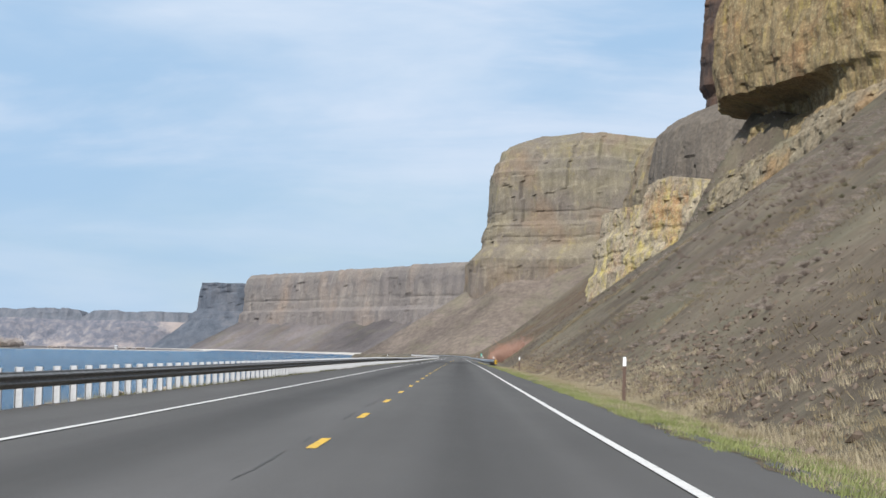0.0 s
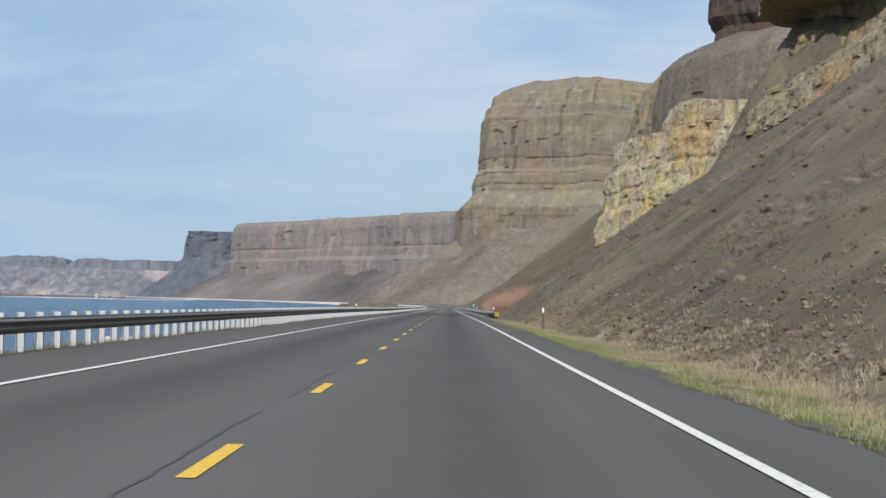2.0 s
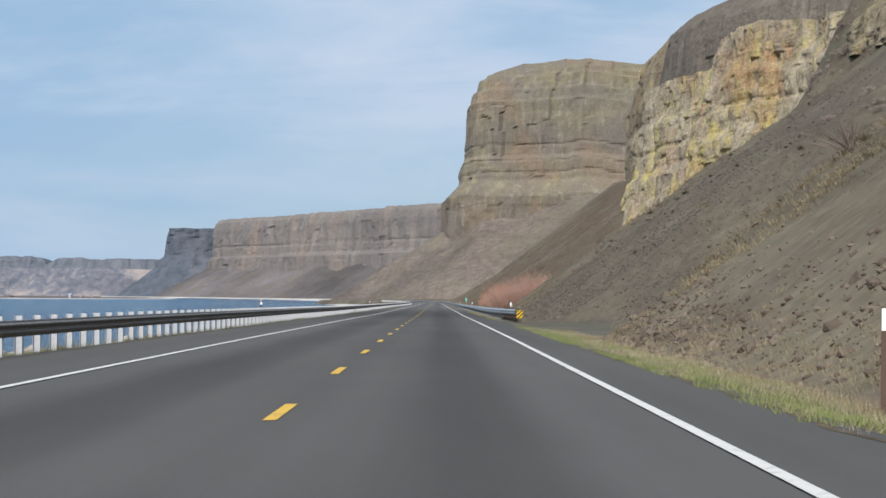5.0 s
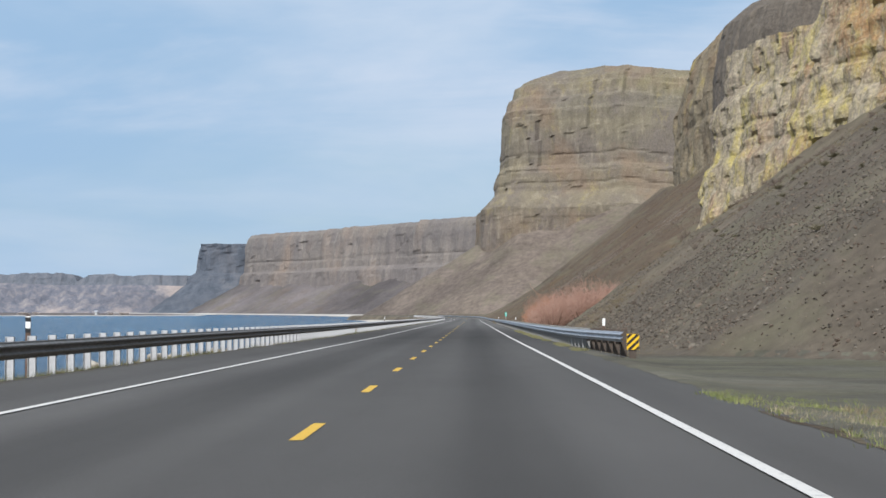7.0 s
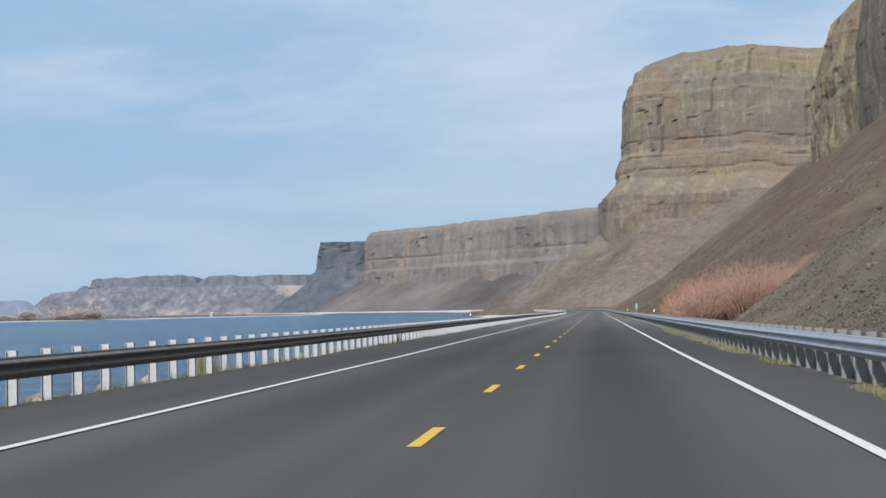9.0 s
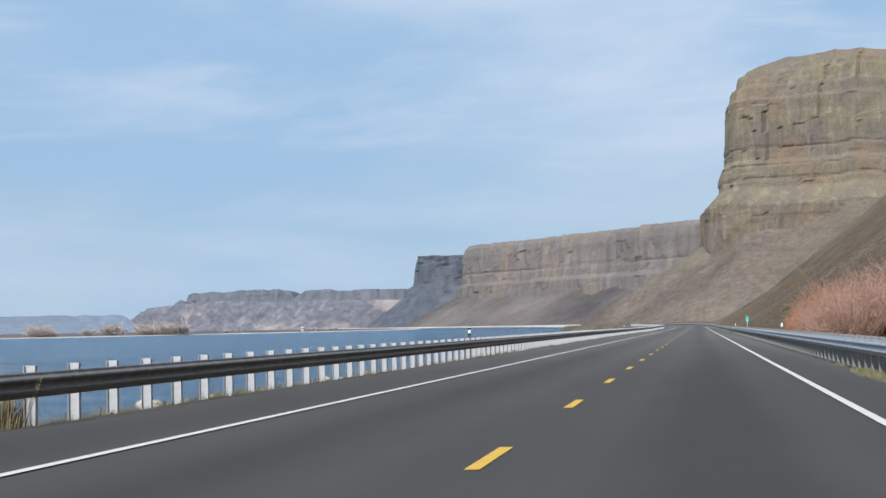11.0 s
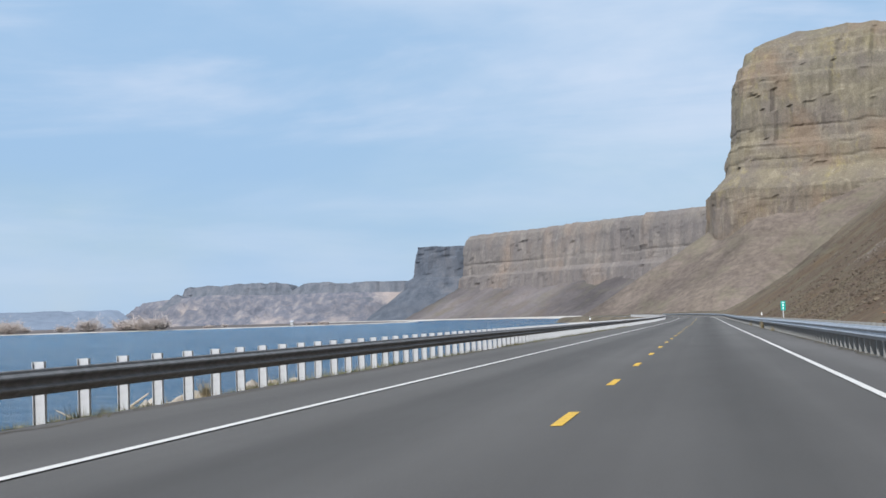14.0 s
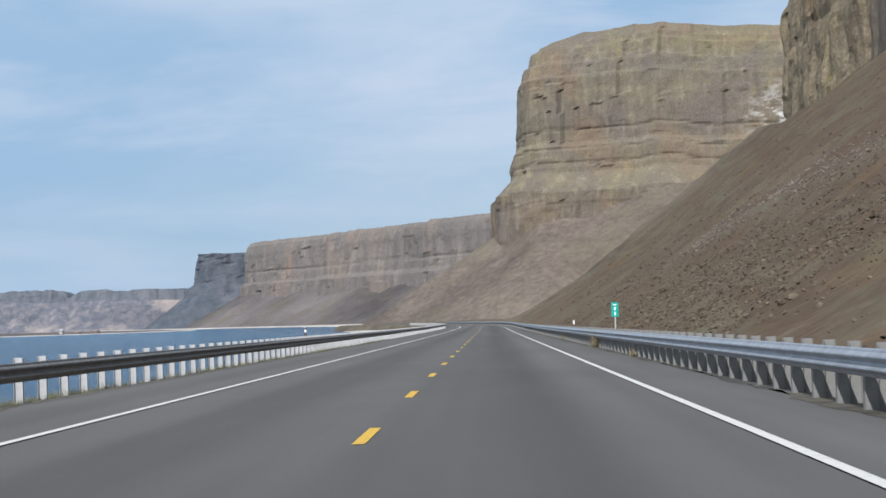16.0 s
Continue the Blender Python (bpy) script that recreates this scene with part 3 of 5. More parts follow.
def build_road():
    ys = np.concatenate([np.arange(-120, 900, 4.0), np.arange(900, 1500, 6)])
    section = [(EDGE_L, -0.12), (EDGE_L + 0.03, -0.012), (0, 0.0), (EDGE_R - 0.03, -0.012), (EDGE_R, -0.12)]
    V = np.array([[(d + float(road_x(y)), y, float(road_z(y)) + h) for d, h in section] for y in ys]).reshape(-1, 3)
    ob = mesh_ob("road", V, grid_faces(len(ys), len(section))[:, ::-1], ASPHALT)
    tagged(ob, "grey asphalt two-lane road with painted lines", "road", kind="structure")
    ribbon("edge_line", LINE_R - 0.06, LINE_R + 0.06, -100, 1480, 0.006, WHITE, ob, label="white solid edge line")
    ribbon("edge_line", LINE_L - 0.06, LINE_L + 0.06, -100, 1480, 0.006, WHITE, ob, label="white solid edge line")
    for k in range(-2, 95):
        y = -23.69 + 12.192 * k
        ribbon("centre_dash", -0.06, 0.06, y - 1.52, y + 1.52, 0.006, YELLOW, ob, step=1.52)
    return ob


road = build_road()


# ---- guardrails ----
W_SECTION = [(0.0, 0.0), (0.018, 0.012), (0.028, 0.04), (0.078, 0.075), (0.083, 0.09), (0.078, 0.105), (0.03, 0.135), (0.022, 0.156),
             (0.03, 0.177), (0.078, 0.207), (0.083, 0.222), (0.078, 0.237), (0.028, 0.272), (0.018, 0.3), (0.0, 0.312)]


def beam_mesh(side, length):
    """One panel of W-beam, with thickness; side +1: its face looks to +x."""
    n = len(W_SECTION)
    V, Fc = [], []
    for y in (0.0, length):
        for x, z in W_SECTION:
            V.append((side * x, y, z))
        for x, z in W_SECTION:
            V.append((side * (x - 0.006), y, z))
    for layer in (0, n):
        for i in range(n - 1):
            a = layer + i
            Fc.append([a, a + 1, a + 2 * n + 1, a + 2 * n] if (side > 0) == (layer == 0) else [a, a + 2 * n, a + 2 * n + 1, a + 1])
    for i in (0, n - 1):
        Fc.append([i, i + n, i + 3 * n, i + 2 * n])
    me = bpy.data.meshes.new("beam")
    me.from_pydata(V, [], Fc)
    return me


def box_into(bm, x0, x1, y0, y1, z0, z1, bevel=0.0):
    m = Matrix.Translation(((x0 + x1) / 2, (y0 + y1) / 2, (z0 + z1) / 2)) @ Matrix.Diagonal((x1 - x0, y1 - y0, z1 - z0, 1))
    got = bmesh.ops.create_cube(bm, size=1, matrix=m)
    if bevel:
        edges = {e for v in got["verts"] for e in v.link_edges}
        bmesh.ops.bevel(bm, geom=list(edges), offset=bevel, segments=2, affect="EDGES")


def plain(name, colour, rough=0.6, vary=0.15):
    a = Mat(name, rough)
    n = a.noise(14, 5, 0.7)
    return a.colour(a.mix(a.ramp(n, (0.3, 0.0), (0.7, 1.0)), tuple(v * (1 - vary) for v in colour), tuple(min(1.0, v * (1 + vary)) for v in colour))).m


TIMBER = plain("dark_timber", (0.085, 0.066, 0.052), 0.85, 0.3)


def post_mesh(height, side, mat, block, low):
    """A steel I-section post with a block between it and the beam."""
    bm = bmesh.new()

    def box(x0, x1, y0, y1, z0, z1):
        m = Matrix.Translation(((x0 + x1) / 2, (y0 + y1) / 2, (z0 + z1) / 2)) @ Matrix.Diagonal((x1 - x0, y1 - y0, z1 - z0, 1))
        bmesh.ops.create_cube(bm, size=1, matrix=m)

    box(-0.075, -0.068, -0.05, 0.05, -0.3, height)
    box(0.068, 0.075, -0.05, 0.05, -0.3, height)
    box(-0.068, 0.068, -0.004, 0.004, -0.3, height)
    if block:
        lo, hi = sorted((side * 0.079, side * 0.225))
        box(lo, hi, -0.07, 0.07, -0.2, low + 0.34)
    me = bpy.data.meshes.new("post")
    bm.to_mesh(me)
    bm.free()
    me.materials.append(mat)
    return me


def guardrail(d, side, y0, y1, low, height, beam_mat, post_mat, label, near, block=False, flare=lambda y: 0.0, step=1.905, timber=0):
    rail = tagged(new("guardrail"), label, "guardrail")
    rail.location = (d, y0, float(road_z(y0)))
    inv = rail.matrix_basis.inverted()
    bm_me = beam_mesh(side, 3.84)
    bm_me.materials.append(beam_mat)
    pm = post_mesh(height, side, post_mat, block, low)
    bm = bmesh.new()
    box_into(bm, -0.1, 0.1, -0.1, 0.1, -0.4, height, 0.012)
    lo, hi = sorted((side * 0.103, side * 0.23))
    box_into(bm, lo, hi, -0.09, 0.09, low - 0.03, low + 0.34, 0.01)
    wood = bpy.data.meshes.new("post")
    bm.to_mesh(wood)
    bm.free()
    wood.materials.append(TIMBER)
    n = int((y1 - y0) / step)
    far_v, far_f = [], []
    src = np.array([v.co for v in pm.vertices])
    srcf = [list(p.vertices) for p in pm.polygons]
    for k in range(n + 1):
        y = y0 + step * k
        x, z = d + float(road_x(y)) + flare(y), float(road_z(y)) - 0.05
        turn = math.atan2(float(road_x(y + 1) - road_x(y - 1)) + flare(y + 1) - flare(y - 1), 2.0)
        m = Matrix.Translation((x, y, z)) @ Matrix.Rotation(-turn, 4, "Z")
        if k == 0 and timber:
            pass
        elif k <= timber:
            shared("post", wood, rail, inv @ m)
        elif near[0] <= y <= near[1]:
            shared("post", pm, rail, inv @ m)
        else:
            base = len(far_v)
            far_v += [tuple((inv @ m) @ Vector(v)) for v in src]
            far_f += [[base + i for i in f] for f in srcf]
        if k % 2 == 0 and k < n:
            rise = math.atan2(float(road_z(y + 3.81) - road_z(y)), 3.81)
            mb = Matrix.Translation((x + side * (0.235 if block else 0.085), y, z + 0.05 + low)) @ Matrix.Rotation(-turn, 4, "Z") @ Matrix.Rotation(rise, 4, "X")
            shared("beam", bm_me, rail, inv @ mb)
    if far_v:
        tagged(mesh_ob("post_run", far_v, far_f, post_mat, rail), kind="stuff")
    return rail


guardrail(RAIL_L, 1, -58.85, 1240.0, 0.3, 0.74, DARK_STEEL, GALV_POST, "dark W-beam guardrail on pale steel posts along the lake", (0, 560), step=1.913)
guardrail(RAIL_R, -1, 265.1, 1240.0, 0.36, 0.775, GALV, DULL_POST, "galvanised W-beam guardrail on steel posts below the scree", (260, 720), True, lambda y: 0.75 * (max(0.0, 292.0 - y) / 27.0) ** 2, 1.923, 6)

# ---- cliffs ----
lower = cliff("cliff", [(64, 500), (44, 480), (28, 467), (27.3, 456), (31.5, 439), (35.6, 432), (32.6, 426), (36, 417), (41.5, 406), (42.5, 394), (39.5, 380), (42, 373), (55, 369), (75, 366)],
              [(0, 2), (0.3, 5), (0.6, 10), (1, 18)],
              [(0, 31), (0.2, 31), (0.3, 31), (0.42, 31.5), (0.445, 32), (0.46, 35), (0.58, 36), (0.7, 34), (0.8, 33), (1, 40)],
              [(0, 0), (0.25, 0.6), (0.45, 1.2), (0.5, 2.2), (0.75, 3.0), (0.8, 3.9), (1, 5)], ROCK_NEAR, 0.36, 0.36, 2.1, 0.72, [(0.62, 0.015, 0.3)], seed=11, back=14, top_var=1.2, tall=3.6, tiers=0.3, rough=1.9, chips=0.4)
tagged(lower, "yellow-lichened columnar basalt cliff above brown scree", "cliff", kind="structure")
outcrop = cliff("outcrop", [(70, 384), (52, 378), (43.5, 368), (47, 353), (51.5, 338), (56, 323), (64, 308), (80, 296)], [(0, 26), (0.28, 25), (0.55, 29), (0.7, 32), (1, 39)],
                [(0, 32), (0.28, 32.5), (0.41, 34.5), (0.55, 37), (0.68, 40), (0.83, 44), (1, 50)],
                [(0, -1), (0.45, 0), (0.7, 0.6), (0.75, 1.6), (1, 2.6)], ROCK_LEDGE, 0.42, 0.42, 1.7, 0.7, [(0.7, 0.04, 0.4)], seed=17, back=7, top_var=1.6, tall=3.0, tiers=0.3, rough=2.2)
tagged(outcrop, "rusty lichened rock ledge under the overhanging cliff", "outcrop", kind="structure")
upper = cliff("cliff", [(120, 425), (75, 395), (52, 379), (43.6, 370), (48.5, 352), (58, 328), (74, 298), (95, 262)],
              [(0, 35), (1, 35)], [(0, 80), (0.44, 85), (0.65, 98), (1, 106)],
              [(0, 4.5), (0.09, 5.5), (0.12, 8.5), (0.16, 8), (0.176, 5), (0.187, 0.3), (0.3, -0.4), (0.5, 0.6), (1, 5)], ROCK_UPPER, 0.55, 0.5, 3.4, 0.75, [(0.6, 0.02, 0.6)], seed=23, back=60, tall=3.4, tiers=0.35, rough=1.9, lean=((0, 1), (0.54, 1), (0.66, 0.15), (1, 0.12)))
tagged(upper, "overhanging brown basalt cliff with lichen", "cliff", kind="structure")
second = cliff("cliff", [(190, 1190), (92, 1120), (76.5, 1050), (78, 990), (79.5, 955), (92, 938), (120, 930)],
               [(0, 30), (1, 30)], [(0, 104), (0.35, 98), (0.7, 104), (1, 108)],
               [(0, 0), (0.6, 1), (0.75, 3), (0.86, 6), (0.94, 11), (1, 20)], ROCK_MID, 1.4, 1.2, 6.0, 1.3, [(0.5, 0.02, 0.6)], seed=37, back=80, top_var=2, tall=4.0, tiers=0.3, rough=1.6)
tagged(second, "olive lichen-streaked basalt cliff above a long scree slope", "cliff", kind="structure")
dome = cliff("cliff", [(150, 985), (105, 960), (82, 940), (78.5, 918), (81, 890), (92, 864), (120, 830), (165, 770)],
             [(0, 36), (1, 40)], [(0, 108), (0.35, 103), (0.6, 106), (1, 118)],
             [(0, 0), (0.6, 0.5), (0.72, 1.8), (0.83, 4), (0.92, 11), (1, 24)], ROCK_DOME, 1.4, 1.2, 9.0, 1.1, [], seed=38, back=80, top_var=2, tall=6.0, tiers=0.15, rough=1.4)
tagged(dome, "smooth dark grey-brown rounded rock cliff", "cliff", kind="structure")
pillar = cliff("pillar", [(205, 1100), (135, 990), (109, 930), (102, 905), (101.3, 890), (107, 882), (128, 868), (176, 820)], [(0, 92), (1, 92)], [(0, 190), (1, 195)],
               [(0, 2), (0.07, 0), (0.1, 1.6), (0.16, 2.2), (0.2, -1.2), (0.5, -0.6), (1, 3)], ROCK_PILLAR, 1.2, 1.2, 6.0, 1.2, [], seed=27, back=60, top_var=2.0, tall=3.0, tiers=0.5, rough=1.6)
tagged(pillar, "dark red-brown rock tower above the rounded cliff", "cliff", kind="structure")
head_path = [(60, 2700), (36, 2400), (24, 2150), (40, 2118), (110, 2110), (220, 2085), (340, 2040), (520, 1960)]
head = cliff("cliff", head_path, [(0, 36), (1, 36)], [(0, 222), (0.42, 213), (0.52, 214), (0.6, 219.5), (0.68, 211), (0.76, 208), (1, 222)],
             [(0, -24), (0.315, -22), (0.33, -18), (0.385, -8), (0.395, -6), (0.5, -4.5), (0.52, -1), (0.76, 0.5), (0.79, 0.2), (0.8, 3), (0.85, 5.5), (0.86, 10), (0.92, 14), (0.93, 20), (0.95, 23), (0.96, 30), (1, 58)],
             ROCK_HEAD, 3.0, 1.8, 9.0, 2.0, [(0.57, 0.006, 0.9), (0.43, 0.008, 1.0), (0.49, 0.005, 0.7)], seed=51, back=110, top_var=1.5, tall=5.0, tiers=0.35, lean=((0, 1), (0.5, 1), (0.64, 0.3), (1, 0.25)), chips=0.22)
tagged(head, "tall banded tan basalt headland with stepped ledges", "headland", kind="structure")
apron_head = apron("ground_headland", [(30, 2700), (8, 2400), (-2, 2150), (20, 2092), (110, 2086), (220, 2061), (340, 2016), (520, 1936)],
                   [(0, 56), (0.53, 57), (0.6, 78), (0.71, 108), (1, 125)], 0.62, -5, SLOPE_FAR, 8, 60, seed=61, rough=2.0, wave=9.0)
tagged(apron_head, "mauve-brown scree below the headland", "hillside", kind="structure")
wall_path = [(-400, 4860), (-448, 4640), (-455, 4490), (-250, 4140), (17, 3600), (300, 3050), (700, 2500)]
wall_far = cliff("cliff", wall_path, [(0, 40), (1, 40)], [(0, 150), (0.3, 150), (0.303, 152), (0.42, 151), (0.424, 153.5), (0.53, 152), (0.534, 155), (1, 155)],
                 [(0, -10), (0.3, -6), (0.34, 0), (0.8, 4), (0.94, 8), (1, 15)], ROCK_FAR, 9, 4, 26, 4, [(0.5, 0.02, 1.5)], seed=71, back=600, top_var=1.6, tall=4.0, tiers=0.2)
tagged(wall_far, "long flat-topped basalt wall in the distance, greyed by haze in its colour", "cliff", kind="structure")
apron_far = apron("ground_far", wall_path, [(0, 56), (1, 60)], 0.55, -5, SLOPE_WALL, 20, 30, seed=81, rough=3.0, wave=9.0)
tagged(apron_far, "scree below the distant wall, haze mauve in its colour", "hillside", kind="structure")
BUTTE_PATH = [(-545, 4830), (-567, 4730), (-559, 4680), (-495, 4666), (-390, 4680)]
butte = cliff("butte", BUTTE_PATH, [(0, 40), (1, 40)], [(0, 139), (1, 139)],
              [(0, -30), (0.3, -22), (0.4, -4), (1, 8)], ROCK_SHADE_BLUE, 9, 4, 22, 5, [], seed=91, back=60, top_var=1.5)
tagged(butte, "flat-topped butte across the lake, shade and haze in its colour", "butte", kind="structure")
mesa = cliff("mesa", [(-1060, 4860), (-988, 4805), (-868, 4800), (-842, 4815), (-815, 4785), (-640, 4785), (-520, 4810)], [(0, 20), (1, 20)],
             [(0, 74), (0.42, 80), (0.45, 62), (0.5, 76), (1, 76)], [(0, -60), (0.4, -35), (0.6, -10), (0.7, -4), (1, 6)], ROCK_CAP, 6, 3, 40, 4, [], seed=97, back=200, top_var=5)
tagged(mesa, "low distant mesa across the lake", "mesa", kind="structure")
apron_butte = apron("ground_butte", BUTTE_PATH, [(0, 74), (1, 78)], 0.75, -5, ROCK_SHADE_BLUE, 20, 24, seed=93, rough=4.0)
tagged(apron_butte, "slope falling from the butte to the lake, shade in its colour", "hillside", kind="structure")
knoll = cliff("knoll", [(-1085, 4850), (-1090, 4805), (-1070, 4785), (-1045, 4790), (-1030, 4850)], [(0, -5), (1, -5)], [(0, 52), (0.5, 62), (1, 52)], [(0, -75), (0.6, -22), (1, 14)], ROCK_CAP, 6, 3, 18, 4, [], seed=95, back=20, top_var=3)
tagged(knoll, "small dark knoll beside the mesa", "hill", kind="structure")
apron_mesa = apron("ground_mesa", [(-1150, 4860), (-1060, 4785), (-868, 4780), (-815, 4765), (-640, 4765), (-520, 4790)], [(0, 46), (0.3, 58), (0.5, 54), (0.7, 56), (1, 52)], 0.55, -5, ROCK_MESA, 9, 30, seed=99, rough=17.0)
tagged(apron_mesa, "broken pale slope below the mesa", "hillside", kind="structure")


# ---- loose cover: rocks, grass and brush ----
rng = np.random.default_rng(7)


def scatter(name, base, places, sizes, mat, parent=None, flat=1.0, tilt=0.25):
    """Joins many turned and scaled copies of a few small shapes into one mesh. base: list of (verts, faces)."""
    V, Fc, n = [], [], 0
    pick = rng.integers(0, len(base), len(places))
    for k, (bv, bf) in enumerate(base):
        P, S = places[pick == k], sizes[pick == k]
        if not len(P):
            continue
        a = rng.uniform(0, 2 * np.pi, len(P))
        c, s = np.cos(a)[:, None], np.sin(a)[:, None]
        x, y, z = bv[:, 0][None], bv[:, 1][None], bv[:, 2][None]
        stretch = rng.uniform(0.75, 1.3, (len(P), 3))
        x, y, z = x * stretch[:, :1], y * stretch[:, 1:2], z * stretch[:, 2:] * flat
        lean = rng.normal(0, tilt, (len(P), 2))
        X, Y = x * c - y * s + z * lean[:, :1], x * s + y * c + z * lean[:, 1:]
        W = np.stack([X, Y, np.broadcast_to(z, X.shape)], 2) * S[:, None, None] + P[:, None, :]
        V.append(W.reshape(-1, 3))
        Fc.append((np.asarray(bf)[None] + (np.arange(len(P)) * len(bv))[:, None, None]).reshape(-1, len(bf[0])) + n)
        n += len(P) * len(bv)
    return mesh_ob(name, np.vstack(V), np.vstack(Fc), mat, parent)


def stone_shapes(count):
    out = []
    bm = bmesh.new()
    bmesh.ops.create_icosphere(bm, subdivisions=1, radius=0.5)
    bm.verts.ensure_lookup_table()
    v0 = np.array([v.co for v in bm.verts])
    f0 = [[v.index for v in f.verts] for f in bm.faces]
    bm.free()
    for k in range(count):
        v = v0 * rng.uniform(0.65, 1.25, (len(v0), 1)) * rng.uniform(0.7, 1.3, 3)
        out.append((v, f0))
    return out


def blade_tuft(blades, spread, height, width, droop=0.5):
    V, Fc = [], []
    for k in range(blades):
        a, r = rng.uniform(0, 2 * np.pi), rng.uniform(0, spread)
        h, b = height * rng.uniform(0.5, 1.1), rng.uniform(0, 2 * np.pi)
        x, y = r * np.cos(a), r * np.sin(a)
        dx, dy = width * np.cos(b), width * np.sin(b)
        out = droop * h * rng.uniform(0.1, 1.0)
        V += [(x - dx, y - dy, -0.03), (x + dx, y + dy, -0.03), (x + out * np.cos(a), y + out * np.sin(a), h)]
        Fc.append([3 * k, 3 * k + 1, 3 * k + 2])
    return np.array(V), Fc


def twig_clump(twigs, radius, height, width):
    """A low brush: many thin twigs that fan from the base and fork once."""
    V, Fc = [], []
    for k in range(twigs):
        a, e = rng.uniform(0, 2 * np.pi), rng.uniform(0.25, 1.45)
        w = np.array([np.cos(a) * np.cos(e), np.sin(a) * np.cos(e), np.sin(e)])
        root = w * rng.uniform(0.0, 0.5) * np.array([radius, radius, height])
        tip = w * rng.uniform(0.75, 1.05) * np.array([radius, radius, height]) + rng.normal(0, 0.05, 3) * radius
        side = np.cross(w, rng.normal(0, 1, 3))
        side = side / np.linalg.norm(side) * width
        n = len(V)
        V += [root - side, root + side, tip]
        Fc.append([n, n + 1, n + 2])
    return np.array(V), Fc


def plant_material(name, a_col, b_col, rough=0.85):
    a = Mat(name, rough, spec=0.15)
    geo = a.n.new("ShaderNodeNewGeometry").outputs["Random Per Island"]
    patch = a.noise(0.35, 3)
    c = a.mix(geo, a_col, b_col)
    c = a.mix(a.ramp(patch, (0.35, 0.0), (0.65, 0.5)), c, tuple(v * 0.6 for v in a_col))
    return a.colour(c).m


def stone_material(name, lo, hi):
    a = Mat(name, 0.92, spec=0.2)
    geo = a.n.new("ShaderNodeNewGeometry").outputs["Random Per Island"]
    c = a.mix(geo, lo, hi)
    n = a.noise(9, 5, 0.7)
    c = a.mix(0.6, c, a.ramp(n, (0.3, 0.5), (0.7, 1.4)), "MULTIPLY")
    a.bump(n, 0.5, 0.03)
    return a.colour(c).m


STONE = stone_material("scree_stone", (0.08, 0.06, 0.045), (0.175, 0.136, 0.103))
SLOPE_STONE = stone_material("long_slope_stone", (0.06, 0.045, 0.032), (0.155, 0.125, 0.088))
RUBBLE = stone_material("foot_rubble_stone", (0.075, 0.053, 0.04), (0.18, 0.138, 0.102))
CONE = stone_material("cone_stone", (0.065, 0.054, 0.042), (0.155, 0.133, 0.105))
RIB = stone_material("rib_stone", (0.13, 0.105, 0.085), (0.24, 0.205, 0.17))
RIPRAP = stone_material("riprap_stone", (0.2, 0.17, 0.14), (0.5, 0.45, 0.38))
GRASS = plant_material("green_grass", (0.165, 0.2, 0.066), (0.28, 0.275, 0.115))
STRAW = plant_material("dry_grass", (0.23, 0.18, 0.105), (0.34, 0.275, 0.165))
FRINGE = plant_material("bleached_straw", (0.3, 0.25, 0.16), (0.42, 0.355, 0.24))
BUNCH = plant_material("slope_bunch_grass", (0.15, 0.12, 0.072), (0.23, 0.185, 0.115))
STRAW_GREEN = plant_material("straw_green_grass", (0.2, 0.2, 0.09), (0.32, 0.28, 0.16))
BRUSH = plant_material("grey_brush", (0.155, 0.118, 0.095), (0.22, 0.175, 0.142))
SHRUB = plant_material("pale_shrub_twigs", (0.25, 0.205, 0.17), (0.35, 0.29, 0.245))
RAIL_WEED = plant_material("rail_weed", (0.14, 0.145, 0.068), (0.26, 0.23, 0.12))
SAGE = plant_material("sage_green_brush", (0.125, 0.112, 0.068), (0.175, 0.152, 0.098))


def at_ground(y, d, lift=0.0):
    return np.stack([d + road_x(y), y, ground_z(y, d) + lift], 1)


stones = stone_shapes(7)
# broken rock over the hillside, thickest at its foot and on the bare cone past the lay-by
n = 26000
y = np.concatenate([rng.uniform(10, 262, n // 2), rng.uniform(262, 430, n // 2)])
d = foot(y) + rng.gamma(1.3, 8.0, n)
dense = fbm(y / 22.0, d / 14.0, seed=77) + 0.75 * np.exp(-(d - foot(y)) / 4.5) - 0.22 * (y < 262)
keep = ((rng.uniform(-0.1, 0.9, n) < dense) & (y < 262)) | ((rng.uniform(-0.35, 0.5, n) < dense) & (y > 262)) | ((y > 268) & (y < 330) & (rng.uniform(0, 1, n) < 0.7))
keep &= d < hill_limit(y) - 3
y, d = y[keep], d[keep]
size = np.clip(rng.lognormal(-2.7, 0.5, len(y)), 0.04, 0.32)
tagged(scatter("scree_stones", stones, at_ground(y, d, 0.02), size, STONE, flat=0.8), "loose brown basalt stones on the hillside", "stones", kind="stuff")

# rubble close to the foot
n = 14000
y = rng.uniform(-5, 214, n)
d = foot(y) - 0.2 + rng.gamma(1.0, 1.0, n) * np.interp(y, [40, 110], [2.2, 1.0])
keep = fbm(y / 11.0, d / 5.0, seed=87) + rng.uniform(-0.45, 0.45, n) > -0.12
tagged(scatter("foot_rubble", stones, at_ground(y[keep], d[keep], 0.01), np.clip(rng.lognormal(-2.5, 0.55, keep.sum()), 0.04, 0.36), RUBBLE, flat=0.7), "broken reddish-brown rubble at the hillside foot", "stones", kind="stuff")

